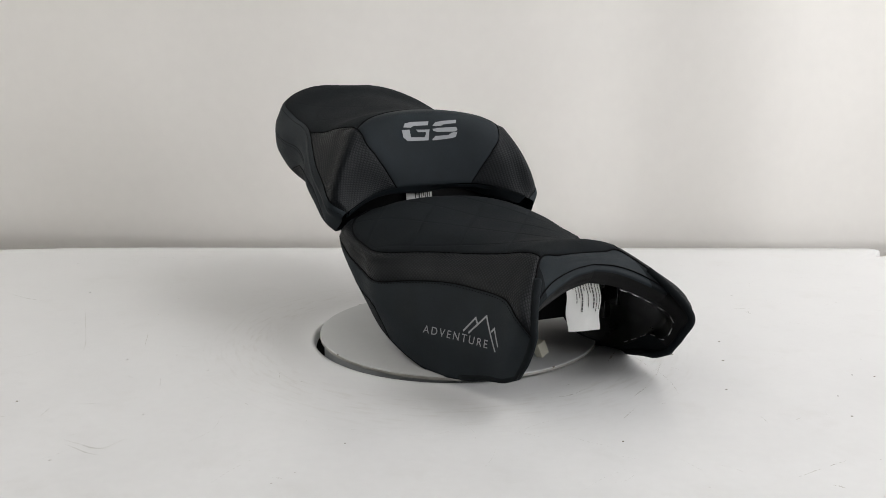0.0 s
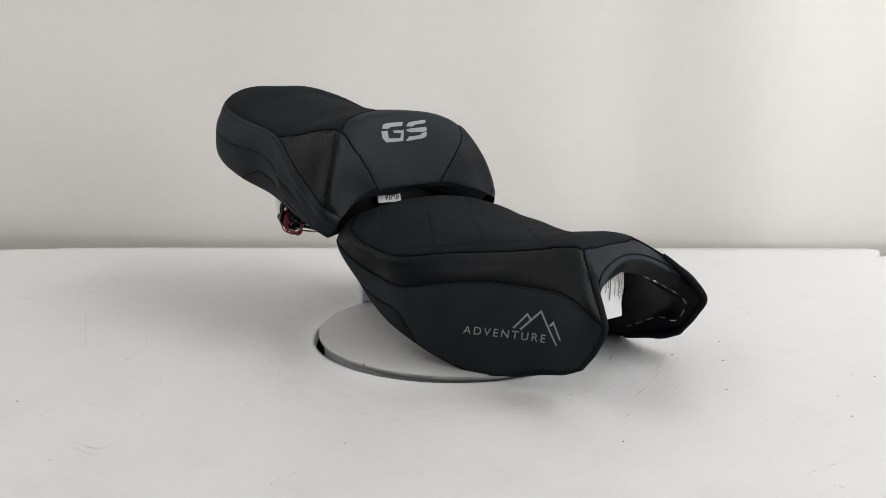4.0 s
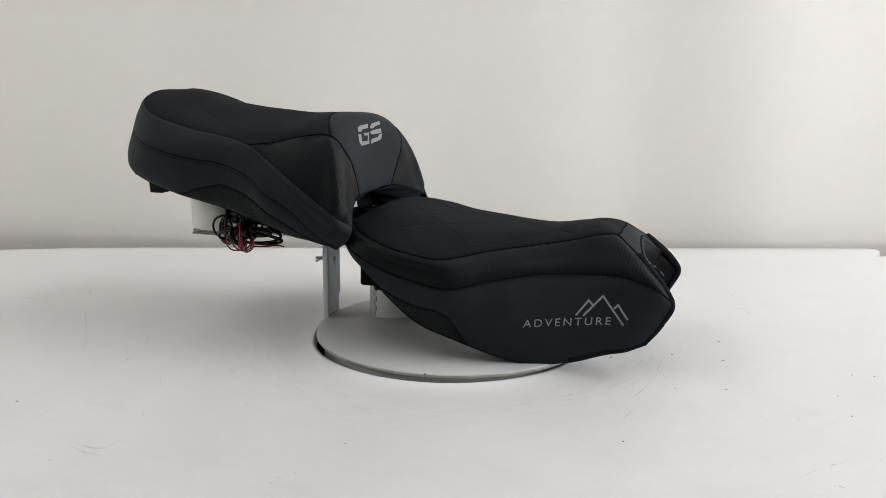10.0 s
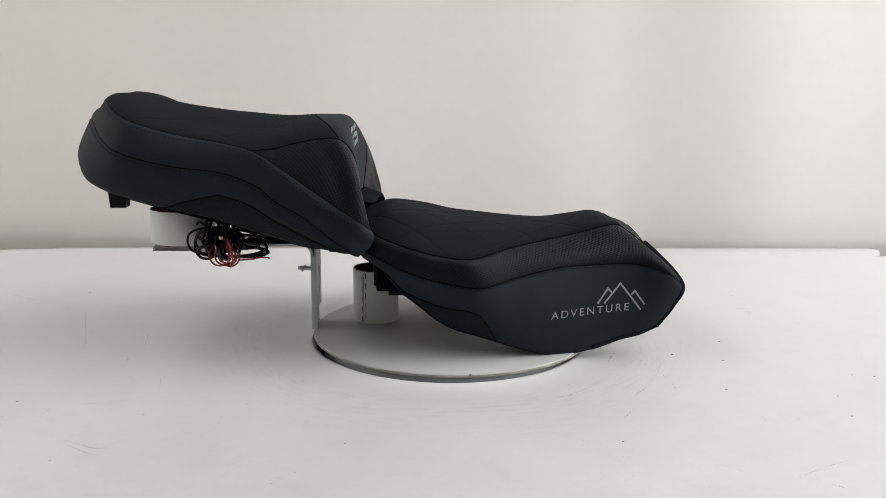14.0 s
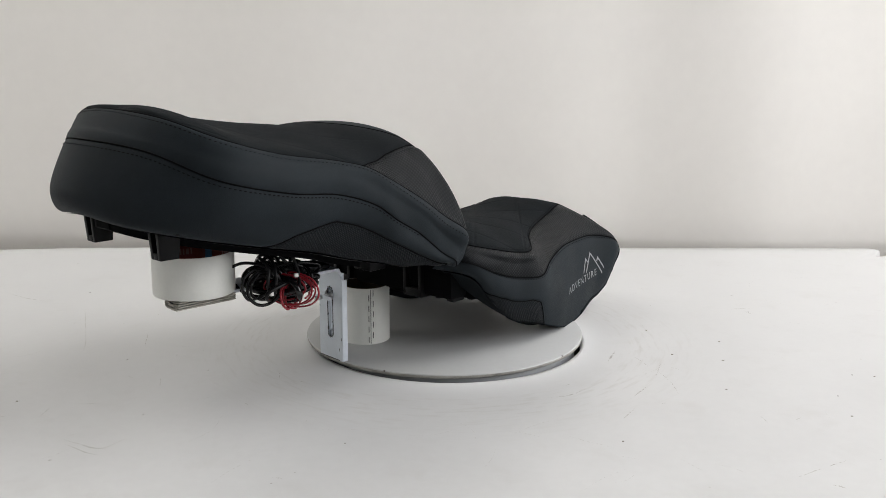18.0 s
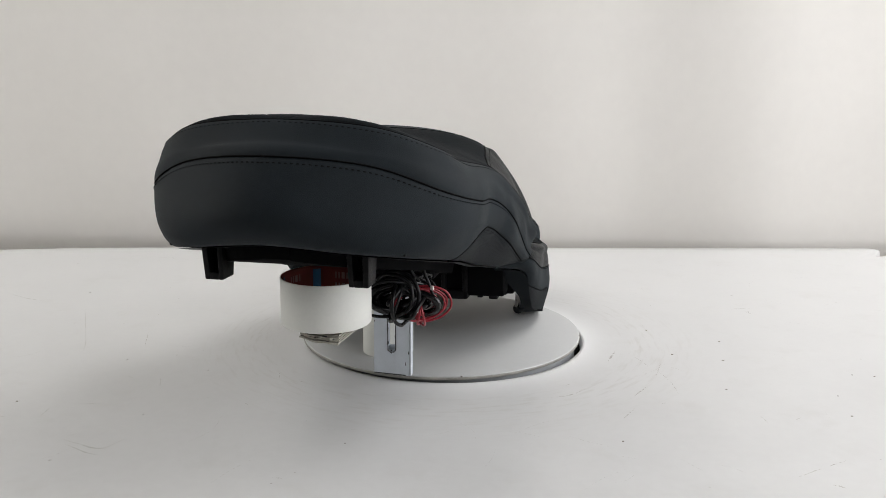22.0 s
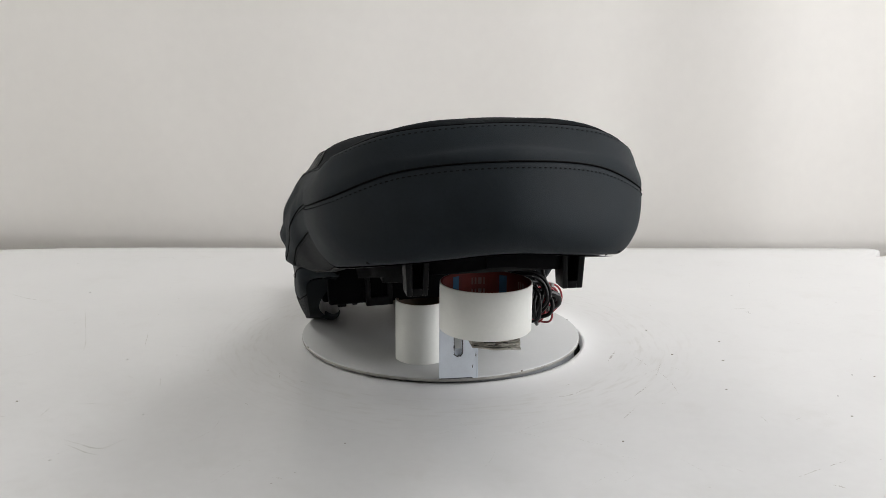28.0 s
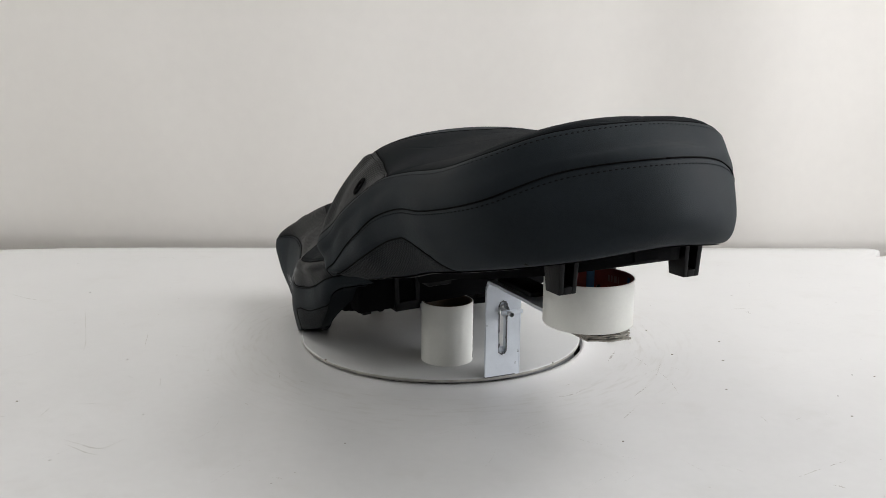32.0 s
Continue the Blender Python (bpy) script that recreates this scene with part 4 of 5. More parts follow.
for y0, y1, z0, z1 in ((-0.002, 0.0105, 0.030, 0.1035), (0.0185, 0.031, 0.030, 0.1035), (0.0105, 0.0185, 0.080, 0.1035), (0.0105, 0.0185, 0.030, 0.036)):
    box(bm, 0.1575, 0.1605, y0, y1, z0, z1)
part("inner_plate", bm, PAINT, bracket, "pale painted sliding plate", UP)
# the strap bends over at the top and runs out as a flat arm
line = smooth_line([(0.1660, 0, 0.0970), (0.1668, 0, 0.1020), (0.1705, 0, 0.1072), (0.1770, 0, 0.1094), (0.25, 0, 0.1090), (0.338, 0, 0.1077)], 6)
bm = bmesh.new()
rows = []
for k in range(len(line)):
    d = line[min(k + 1, len(line) - 1)] - line[max(k - 1, 0)]
    nx, nz = -d[2] / math.hypot(d[0], d[2]), d[0] / math.hypot(d[0], d[2])
    wav = 0.0004 * math.sin(k * 1.7)
    rows.append([bm.verts.new((line[k][0] + nx * h, y, line[k][2] + nz * h)) for y, h in ((-0.005 + wav, -0.0015), (0.034 - wav, -0.0015), (0.034 - wav, 0.0015), (-0.005 + wav, 0.0015))])
for a, b in zip(rows, rows[1:]):
    for q in range(4):
        bm.faces.new((a[q], a[(q + 1) % 4], b[(q + 1) % 4], b[q]))
bm.faces.new(rows[0])
bm.faces.new(rows[-1])
bmesh.ops.recalc_face_normals(bm, faces=bm.faces)
part("arm", bm, PAINT, bracket, "pale painted strap arm, bent over at the top", AT)
bm = bmesh.new()
box(bm, 0.178, 0.246, 0.001, 0.030, 0.1112, 0.1165, 0.002)
part("rubber_strip", bm, PLASTIC, bracket, "black rubber strip on the arm", AT)
bm = bmesh.new()
bmesh.ops.create_cone(bm, segments=20, radius1=0.006, radius2=0.006, depth=0.003, matrix=Matrix.Translation((0.1655, 0.0145, 0.077)) @ Matrix.Rotation(radians(90), 4, "Y"))
bmesh.ops.create_cone(bm, segments=16, radius1=0.0024, radius2=0.0024, depth=0.026, matrix=Matrix.Translation((0.170, 0.0145, 0.077)) @ Matrix.Rotation(radians(90), 4, "Y"))
part("screw", bm, STEEL, bracket, "steel screw", UP)
bm = bmesh.new()
box(bm, 0.1745, 0.1765, 0.006, 0.031, 0.0752, 0.0800, 0.0009)
part("wing", bm, PAINT, bracket, "wing of the screw", UP)
prng = random.Random(8)
for y, z, s in ((0.0300, 0.018, 0.0025), (-0.0040, 0.062, 0.002), (0.0185, 0.034, 0.002), (0.0103, 0.055, 0.004), (0.0188, 0.07, 0.005), (0.0104, 0.040, 0.004),
                (0.0188, 0.048, 0.004), (0.0145, 0.0305, 0.003), (0.0332, 0.03, 0.0025)):
    # ragged chips where the paint has come off
    bm = bmesh.new()
    ring = []
    for k in range(9):
        a = 2 * math.pi * k / 9
        r = prng.uniform(0.45, 1.0)
        ring.append(bm.verts.new((0.16418, y + r * s * 0.28 * math.cos(a), z + r * s * math.sin(a))))
    f = bm.faces.new(ring)
    r = bmesh.ops.extrude_face_region(bm, geom=[f])
    bmesh.ops.translate(bm, vec=(-0.0004, 0, 0), verts=[q for q in r["geom"] if isinstance(q, bmesh.types.BMVert)])
    part("paint_chip", bm, CHIP, bracket, "dark paint chip", UP)
# bare dark metal round the slot and along the foot
bm = bmesh.new()
rim_in, rim_out = [], []
for k in range(24):
    a = 2 * math.pi * k / 24
    zc = 0.082 if math.sin(a) >= 0 else 0.034
    for ring, r in ((rim_in, 0.0040), (rim_out, 0.0051 + 0.0006 * math.sin(k * 2.3))):
        ring.append(bm.verts.new((0.16425, 0.0145 + r * math.cos(a), zc + r * math.sin(a))))
for k in range(24):
    bm.faces.new((rim_in[k], rim_out[k], rim_out[(k + 1) % 24], rim_in[(k + 1) % 24]))
solid = bmesh.ops.extrude_face_region(bm, geom=list(bm.faces))
bmesh.ops.translate(bm, vec=(-0.0004, 0, 0), verts=[q for q in solid["geom"] if isinstance(q, bmesh.types.BMVert)])
bmesh.ops.recalc_face_normals(bm, faces=bm.faces)
part("slot_edge", bm, CHIP, bracket, "worn dark edge of the slot", UP, smooth=False)
bm = bmesh.new()
box(bm, 0.1608, 0.1643, -0.0052, 0.0300, 0.0050, 0.0060, 0.0002)
part("foot_edge", bm, CHIP, bracket, "dark bare edge of the foot", UP, smooth=False)
bm = bmesh.new()
box(bm, 0.1570, 0.1640, 0.0342, 0.0357, 0.005, 0.097, 0.0004)
part("side_flange", bm, PAINT, bracket, "pale painted folded side flange", UP)

tape_roll = thing("tape_roll", "white tape core, red printed inside, on a bracket arm", "tape roll")
RX, RY, RR, RZ = 0.3276, 0.0101, 0.0386, 0.1030
vs, fs = lathe([(RR - 0.001, 0.008), (RR, 0.009), (RR, 0.0482), (RR - 0.0003, 0.0486), (RR - 0.0008, 0.0486)], 72)
link_mesh("outer_paper", vs, fs, PAPER, tape_roll, "white glossy paper", (RX, RY + Y0, RZ))
vs, fs = lathe([(RR - 0.0008, 0.0486), (RR - 0.0022, 0.0484), (RR - 0.0030, 0.048), (RR - 0.0030, 0.009), (RR - 0.001, 0.008)], 72)
link_mesh("core", vs, fs, REDINK, tape_roll, "red printed cardboard core", (RX, RY + Y0, RZ))
for k in range(10):
    a = 2 * math.pi * k / 10
    vs, fs = [], []
    span = 0.34 if k % 2 else 0.20
    for i in range(9):
        b = a + span * (i / 8 - 0.5)
        for z in ((0.010, 0.046) if k % 2 == 0 else (0.027, 0.033, 0.037, 0.043)):
            vs.append(((RR - 0.0033) * math.cos(b), (RR - 0.0033) * math.sin(b), z))
    if k % 2 == 0:
        fs = [(2 * i, 2 * i + 1, 2 * i + 3, 2 * i + 2) for i in range(8)]
    else:
        fs = [(4 * i + q, 4 * i + q + 1, 4 * i + q + 5, 4 * i + q + 4) for i in (0, 2, 3, 5, 7) for q in (0, 2)]
    link_mesh("print_bar", vs, fs, BLUEINK if k % 2 == 0 else GREYINK, tape_roll, "printed bar", (RX, RY + Y0, RZ))

tube_stand = thing("paper_tube", "white paper tube with a seam, standing on the disc", "paper tube")
TX, TY, TR = 0.0937, -0.0148, 0.0285
vs, fs = lathe([(TR, 0.0), (TR, 0.0664), (TR - 0.0003, 0.0668), (TR - 0.0010, 0.0668)], 64)
link_mesh("outer_paper", vs, fs, PAPER, tube_stand, "white paper", (TX, TY + Y0, DISC_Z))
vs, fs = lathe([(TR - 0.0010, 0.0668), (TR - 0.0028, 0.0666), (TR - 0.0034, 0.066), (TR - 0.0034, 0.001), (TR - 0.001, 0.0)], 64)
link_mesh("core", vs, fs, CARD, tube_stand, "dark brown cardboard core", (TX, TY + Y0, DISC_Z))
for da in (-0.09, 0.09):
    for k in range(5):
        bm = bmesh.new()
        box(bm, TR - 0.0002, TR + 0.0003, -0.0004, 0.0004, 0.005 + k * 0.0125 + da * 0.03, 0.012 + k * 0.0125 + da * 0.03, 0.0, Matrix.Rotation(1.11 + da, 4, "Z"))
        part("stitch_mark", bm, CHIP, tube_stand, "dark seam mark", (TX, TY + Y0, DISC_Z), smooth=False)
bm = bmesh.new()
box(bm, TR - 0.0002, TR + 0.0002, -0.0003, 0.0003, 0.001, 0.0655, 0.0, Matrix.Rotation(1.10, 4, "Z"))
part("seam", bm, CHIP, tube_stand, "dark joint of the paper", (TX, TY + Y0, DISC_Z), smooth=False)

# end of the arm: crumpled layers of cardboard under the roll
for k in range(4):
    bm = bmesh.new()
    inset = 0.0012 * (k % 2) + 0.0006 * k
    n_x, n_y = 10, 12
    for top in (0, 1):
        for i in range(n_x + 1):
            for j in range(n_y + 1):
                x, y = 0.296 + (0.0655 - 0.011 * (1 - j / n_y) ** 2 - 0.003 * (j / n_y) ** 4) * i / n_x - (inset if i == n_x else 0), -0.0045 + 0.0385 * j / n_y
                rough = prng.uniform(-1, 1)
                bm.verts.new((x + (0.0008 * rough if i == n_x else 0), y, 0.1008 + 0.0019 * k + 0.0013 * top + 0.0003 * rough * (i > 7) + 0.0004 * math.sin(j * 0.9 + k) * (i / n_x)))
    bm.verts.ensure_lookup_table()
    m2 = (n_x + 1) * (n_y + 1)
    at2 = lambda top, i, j: bm.verts[top * m2 + i * (n_y + 1) + j]
    for i in range(n_x):
        for j in range(n_y):
            bm.faces.new([at2(1, i, j), at2(1, i + 1, j), at2(1, i + 1, j + 1), at2(1, i, j + 1)])
            bm.faces.new([at2(0, i, j + 1), at2(0, i + 1, j + 1), at2(0, i + 1, j), at2(0, i, j)])
    for j in range(n_y):
        bm.faces.new([at2(0, n_x, j), at2(0, n_x, j + 1), at2(1, n_x, j + 1), at2(1, n_x, j)])
    for i in range(n_x):
        bm.faces.new([at2(0, i, 0), at2(0, i + 1, 0), at2(1, i + 1, 0), at2(1, i, 0)])
        bm.faces.new([at2(0, i + 1, n_y), at2(0, i, n_y), at2(1, i, n_y), at2(1, i + 1, n_y)])
    part("pad_layer", bm, PAD, bracket, "crumpled greyish cardboard layer", AT, smooth=False)
for k in range(9):
    # dark tears in the crumpled pad
    y, z, w = -0.003 + 0.0038 * k, prng.uniform(0.1016, 0.1075), prng.uniform(0.003, 0.007)
    bm = bmesh.new()
    share = (y + 0.0045) / 0.0385
    tip = 0.3615 - 0.011 * (1 - share) ** 2 - 0.003 * share ** 4
    box(bm, tip - 0.0036, tip - 0.0012, y, y + w, z, z + prng.uniform(0.0004, 0.0008), 0.0, Matrix.Translation((tip - 0.0024, y, z)) @ Matrix.Rotation(prng.uniform(-0.12, 0.12), 4, "X") @ Matrix.Translation((0.0024 - tip, -y, -z)))
    part("tear", bm, CHIP, bracket, "dark tear", AT, smooth=False)
# hooks under the pillion seat: two cheeks joined at the foot, a slot between them
for s in (1, -1):
    bm = bmesh.new()
    for x0, x1, y0, y1, z0, z1 in ((0.3745, 0.3965, 0.0515, 0.0560, 0.160, 0.200), (0.3745, 0.3965, 0.0640, 0.0690, 0.160, 0.200), (0.3755, 0.3965, 0.0560, 0.0640, 0.160, 0.166),
                                   (0.3745, 0.3790, 0.0560, 0.0640, 0.166, 0.200)):
        box(bm, x0, x1, y0, y1, z0, z1, 0.0008)
    for v in bm.verts:
        k = min(1.0, max(0.0, (0.196 - v.co.z) / 0.036))
        v.co.x = 0.388 + (v.co.x - 0.388) * (1.12 - 0.30 * k)
        v.co.y = 0.0602 + (v.co.y - 0.0602) * (1.10 - 0.20 * k)
    bmesh.ops.scale(bm, vec=(1, s, 1), verts=bm.verts)
    if s < 0:
        bmesh.ops.reverse_faces(bm, faces=bm.faces)
    part("hook", bm, PLASTIC, pillion, "black plastic latch hook with a slot", AT)
    bm = bmesh.new()
    box(bm, 0.345, 0.395, min(0.040 * s, 0.098 * s), max(0.040 * s, 0.098 * s), 0.186, 0.190, 0.001)
    part("hook_plate", bm, PLASTIC, pillion, "black plastic plate that carries the hook", AT)

# cable bundle hanging under the pillion seat
cables = thing("cable_bundle", "tangled bundle of thin black and red cables under the pillion seat", "cables")
crng = random.Random(11)


def cable_loop(centre, wide, tall, face, lean, thick, red, kink=0.0025, sleeve=None):
    """One slack turn: an upright oval that faces the direction face (degrees from the seats' long axis), leaning a little."""
    n, off = 8, crng.uniform(0, 6.28)
    f, e = radians(face), radians(lean)
    pts = []
    for i in range(n):
        a = off + 2 * math.pi * i / n
        w, h = wide * math.cos(a) * crng.uniform(0.95, 1.05), tall * math.sin(a) * crng.uniform(0.94, 1.06)
        deep = h * math.sin(e) + crng.uniform(-kink, kink)
        pts.append((centre[0] - w * math.sin(f) + deep * math.cos(f), centre[1] + w * math.cos(f) + deep * math.sin(f), centre[2] + h * math.cos(e)))
    p = smooth_line(pts, 9, closed=True)
    vs, fs = tube(p, thick, 7, closed=True)
    link_mesh("cable_sleeve" if sleeve else "cable", vs, fs, sleeve or (REDCABLE if red else CABLE), cables, "glossy black cable sleeve" if sleeve else "thin red cable" if red else "thin black cable", AT)


for k in range(8):
    # slack turns of the black cable, one behind the other
    cable_loop((0.250 + 0.0052 * k, 0.060 + crng.uniform(-0.008, 0.006), 0.122 + crng.uniform(-0.006, 0.004)), crng.uniform(0.018, 0.030), crng.uniform(0.013, 0.021),
               crng.uniform(-10, 45), crng.uniform(-25, 25), crng.uniform(0.0014, 0.0020), False, 0.0035)
for k in range(5):
    # long flat turns, seen from the side as a bundle
    cable_loop((0.254 + crng.uniform(-0.005, 0.005), 0.066 + crng.uniform(-0.006, 0.006), 0.106 + 0.005 * k), crng.uniform(0.028, 0.040), crng.uniform(0.008, 0.016),
               crng.uniform(70, 110), crng.uniform(20, 60), crng.uniform(0.0015, 0.0021), False, 0.003)
for k in range(3):
    # glossy sleeves that wrap the bundle
    cable_loop((0.262 + 0.004 * k, 0.062 + crng.uniform(-0.004, 0.008), 0.116 + crng.uniform(-0.005, 0.005)), crng.uniform(0.024, 0.032), crng.uniform(0.009, 0.013),
               crng.uniform(-5, 40), crng.uniform(-30, 30), crng.uniform(0.0030, 0.0038), False, 0.005, GLOSS)
for k in range(4):
    cable_loop((0.257 + 0.0030 * k, 0.0755 + crng.uniform(-0.002, 0.002), 0.1125 + crng.uniform(-0.002, 0.002)), 0.0275 - 0.0025 * k, 0.0175 - 0.0015 * k, 24 + 5 * k, crng.uniform(-12, 12), 0.0010, True, 0.0015)
for k in range(3):
    # loose turns beside the roll
    cable_loop((0.282 + 0.004 * k, 0.064 + crng.uniform(-0.006, 0.006), 0.118 + crng.uniform(-0.004, 0.004)), crng.uniform(0.014, 0.020), crng.uniform(0.014, 0.018),
               crng.uniform(70, 110), crng.uniform(-20, 20), crng.uniform(0.0013, 0.0018), False, 0.003)
for k in range(3):
    # red turns that hang lowest
    cable_loop((0.256 + 0.004 * k, 0.074 + 0.002 * k, 0.1055), 0.011 + 0.002 * k, 0.0145 - 0.001 * k, 96 + 8 * k, crng.uniform(-10, 10), 0.0010, True, 0.0015)
for y0, x1, y1 in ((0.050, 0.262, 0.036), (0.060, 0.252, 0.044), (0.072, 0.276, 0.066), (0.066, 0.244, 0.058), (0.080, 0.262, 0.078)):
    # tails that rise to the seat
    p = smooth_line([(0.262, y0 + 0.012, 0.112), (0.256, y0 + 0.004, 0.128), (0.5 * (0.256 + x1), 0.5 * (y0 + y1), 0.144), (x1, y1, 0.165)], 6)
    vs, fs = tube(p, 0.0017, 6)
    link_mesh("cable", vs, fs, CABLE, cables, "thin black cable", AT)
p = smooth_line([(0.245, 0.078, 0.100), (0.232, 0.066, 0.0985), (0.224, 0.056, 0.0985), (0.2150, 0.050, 0.0965)], 6)
vs, fs = tube(p, 0.0010, 6)
link_mesh("cable", vs, fs, REDCABLE, cables, "loose red wire end", AT)
for x, y, z in ((0.262, 0.088, 0.128), (0.285, 0.080, 0.112)):
    bm = bmesh.new()
    box(bm, x - 0.002, x + 0.002, y - 0.0014, y + 0.0014, z - 0.0018, z + 0.0018, 0.0004)
    part("plug", bm, WHITEPLUG, cables, "small pale wire tag", AT)


# ---- prints and small parts on the seats ----
def bvh_of(ob):
    me = ob.data
    return BVHTree.FromPolygons([v.co for v in me.vertices], [tuple(p.vertices) for p in me.polygons])


def lay_on(tree, bm, frame_m, lift=0.0006):
    """Lay a flat drawing (x right, y up, in metres) on a cloth: shoot along the drawing's own -z."""
    d = -(frame_m.to_3x3() @ Vector((0, 0, 1)))
    for v in bm.verts:
        o = frame_m @ Vector((v.co.x, v.co.y, 0.15))
        hit, nrm, _, _ = tree.ray_cast(o, d, 0.4)
        p = hit if hit else frame_m @ Vector((v.co.x, v.co.y, 0))
        v.co = p - d * (lift + v.co.z)
    return bm


def split_long(bm, size):
    for _ in range(6):
        es = [e for e in bm.edges if e.calc_length() > size]
        if not es:
            break
        bmesh.ops.subdivide_edges(bm, edges=es, cuts=1)
        bmesh.ops.triangulate(bm, faces=[f for f in bm.faces if len(f.verts) > 4])


def basis(origin, right, up):
    r = Vector(right).normalized()
    n = r.cross(Vector(up)).normalized()
    u = n.cross(r)
    m = Matrix((r, u, n)).transposed().to_4x4()
    m.translation = origin
    return m


def polygon(bm, pts):
    vs = [bm.verts.new((x, y, 0)) for x, y in pts]
    f = bm.faces.new(vs)
    return f


def ribbon(bm, pts, w):
    """A mitred stroke."""
    p = [Vector((x, y)) for x, y in pts]
    left, right = [], []
    for i, q in enumerate(p):
        d0 = (q - p[i - 1]).normalized() if i else (p[1] - q).normalized()
        d1 = (p[i + 1] - q).normalized() if i < len(p) - 1 else d0
        n0, n1 = Vector((-d0.y, d0.x)), Vector((-d1.y, d1.x))
        m = (n0 + n1).normalized()
        k = w / max(0.45, m.dot(n0))
        left.append(q + m * k)
        right.append(q - m * k)
    L = [bm.verts.new((*q, 0)) for q in left]
    R = [bm.verts.new((*q, 0)) for q in right]
    for i in range(len(p) - 1):
        bm.faces.new((R[i], R[i + 1], L[i + 1], L[i]))


def word_mesh(word, size, width):
    cu = bpy.data.curves.new("word", "FONT")
    cu.body, cu.size, cu.space_character, cu.offset = word, size, 1.35, 0.00004
    ob = new("word", cu)
    dg = bpy.context.evaluated_depsgraph_get()
    me = bpy.data.meshes.new_from_object(ob.evaluated_get(dg))
    bpy.data.objects.remove(ob)
    bm = bmesh.new()
    bm.from_mesh(me)
    xs = [v.co.x for v in bm.verts]
    x0, k = min(xs), width / (max(xs) - min(xs))
    for v in bm.verts:
        v.co.x = (v.co.x - x0) * k + v.co.y * 0.12
    return bm


def in_rider(p):
    """From the seats' common space to the rider seat's own."""
    return RIDER_AT.inverted() @ (SEATS @ Vector(p))


knees = [o for o in rider.children if o.name.startswith("knee_panel")]
for s in (1, -1):
    tree = bvh_of(knees[0] if s > 0 else knees[1])
    rear, fore = in_rider((-0.1138, 0.1289, 0.0473)), in_rider((-0.2044, 0.1054, 0.0528))
    rear.y, fore.y = rear.y * s, fore.y * s
    if s < 0:
        rear.z, fore.z = fore.z, rear.z
    m = basis(rear if s > 0 else fore, (fore - rear) * s, (0, 0, 1))
    wide = (fore - rear).length
    bm = word_mesh("ADVENTURE", 0.0118, wide)
    split_long(bm, 0.006)
    part("lettering", lay_on(tree, bm, m), SILVER, rider, "silver printed word ADVENTURE", (0, Y0, 0), smooth=False)
    k = wide / 145.8
    for st in ([(1051, 546), (1071, 520), (1078, 527)], [(1063, 546), (1094, 511), (1130, 556)], [(1113, 530), (1119, 523), (1136, 546)]):
        bm = bmesh.new()
        pts = []
        for x, y in st:
            dx, dy = x - 964, 572 - y
            pts.append(((dx * 0.9947 + dy * 0.103) * k, (dy * 0.9947 - dx * 0.103) * k))
        ribbon(bm, pts, 0.0010)
        split_long(bm, 0.005)
        part("mountain_stroke", lay_on(tree, bm, m), SILVER, rider, "silver printed mountain line", (0, Y0, 0), smooth=False)

gs = [o for o in pillion.children if o.name.startswith("front_panel")][0]
tree = bvh_of(gs)
m = basis((0.1185, 0.0056, 0.2373), (0, -1, 0), (0.42, 0, 0.9))
BADGE = [[(-232, 21), (-225, 38), (-202, 44), (-125, 46), (-129, 29), (-189, 27), (-202, 19)],
         [(-239, 9), (-207, 11), (-202, -21), (-142, -21), (-136, 0), (-172, 1), (-179, 11), (-122, 11), (-127, -34), (-217, -37), (-235, -21)],
         [(-110, 26), (-97, 41), (-72, 46), (-7, 50), (-10, 35), (-62, 31), (-77, 24)],
         [(-110, 13), (-82, 17), (-10, 18), (-5, 6), (-12, -2), (-90, 0), (-106, 5)],
         [(-112, -32), (-97, -17), (-42, -15), (-29, -6), (-5, -4), (-12, -24), (-27, -29), (-107, -35)]]
for shape in BADGE:
    bm = bmesh.new()
    polygon(bm, [((x + 122) * 0.815 / 2290, y * 0.66 / 2290) for x, y in shape])
    bmesh.ops.triangulate(bm, faces=bm.faces)
    split_long(bm, 0.006)
    part("badge_bar", lay_on(tree, bm, m), SILVER, pillion, "silver printed badge bar", (0, Y0, 0), smooth=False)

# paper tag hanging in the hollow front of the rider seat
tag = np.array([[(-0.2147, 0.0170, 0.1209), (-0.2057, -0.0285, 0.1151)], [(-0.1955, 0.0021, 0.0843), (-0.1975, -0.0375, 0.0810)], [(-0.1927, -0.0007, 0.0519), (-0.1997, -0.0390, 0.0503)]])
tag = np.array([[tuple(in_rider(q)) for q in r] for r in tag])
gu, gv = 20, 16
rows = [smooth_line(tag[:, k], 10) for k in range(2)]
front_side, back_side = [], []
for i in range(gu + 1):
    for j in range(gv + 1):
        f = j / gv
        p = rows[0][i] * (1 - f) + rows[1][i] * f
        p = p + np.array([0.0022 * math.sin(3.1 * f + i * 0.2), 0.0012 * math.sin(i * 0.55), 0])
        front_side.append(p)
        back_side.append(p + np.array([0.0004, 0, 0]))
w = gv + 1
fs = [(i * w + j, i * w + j + 1, (i + 1) * w + j + 1, (i + 1) * w + j) for i in range(gu) for j in range(gv)]
nn = len(front_side)
fs += [tuple(q + nn for q in f[::-1]) for f in fs]
label_ob = link_mesh("care_label", front_side + back_side, fs, LABEL, rider, "white printed paper label", (0, Y0, 0))
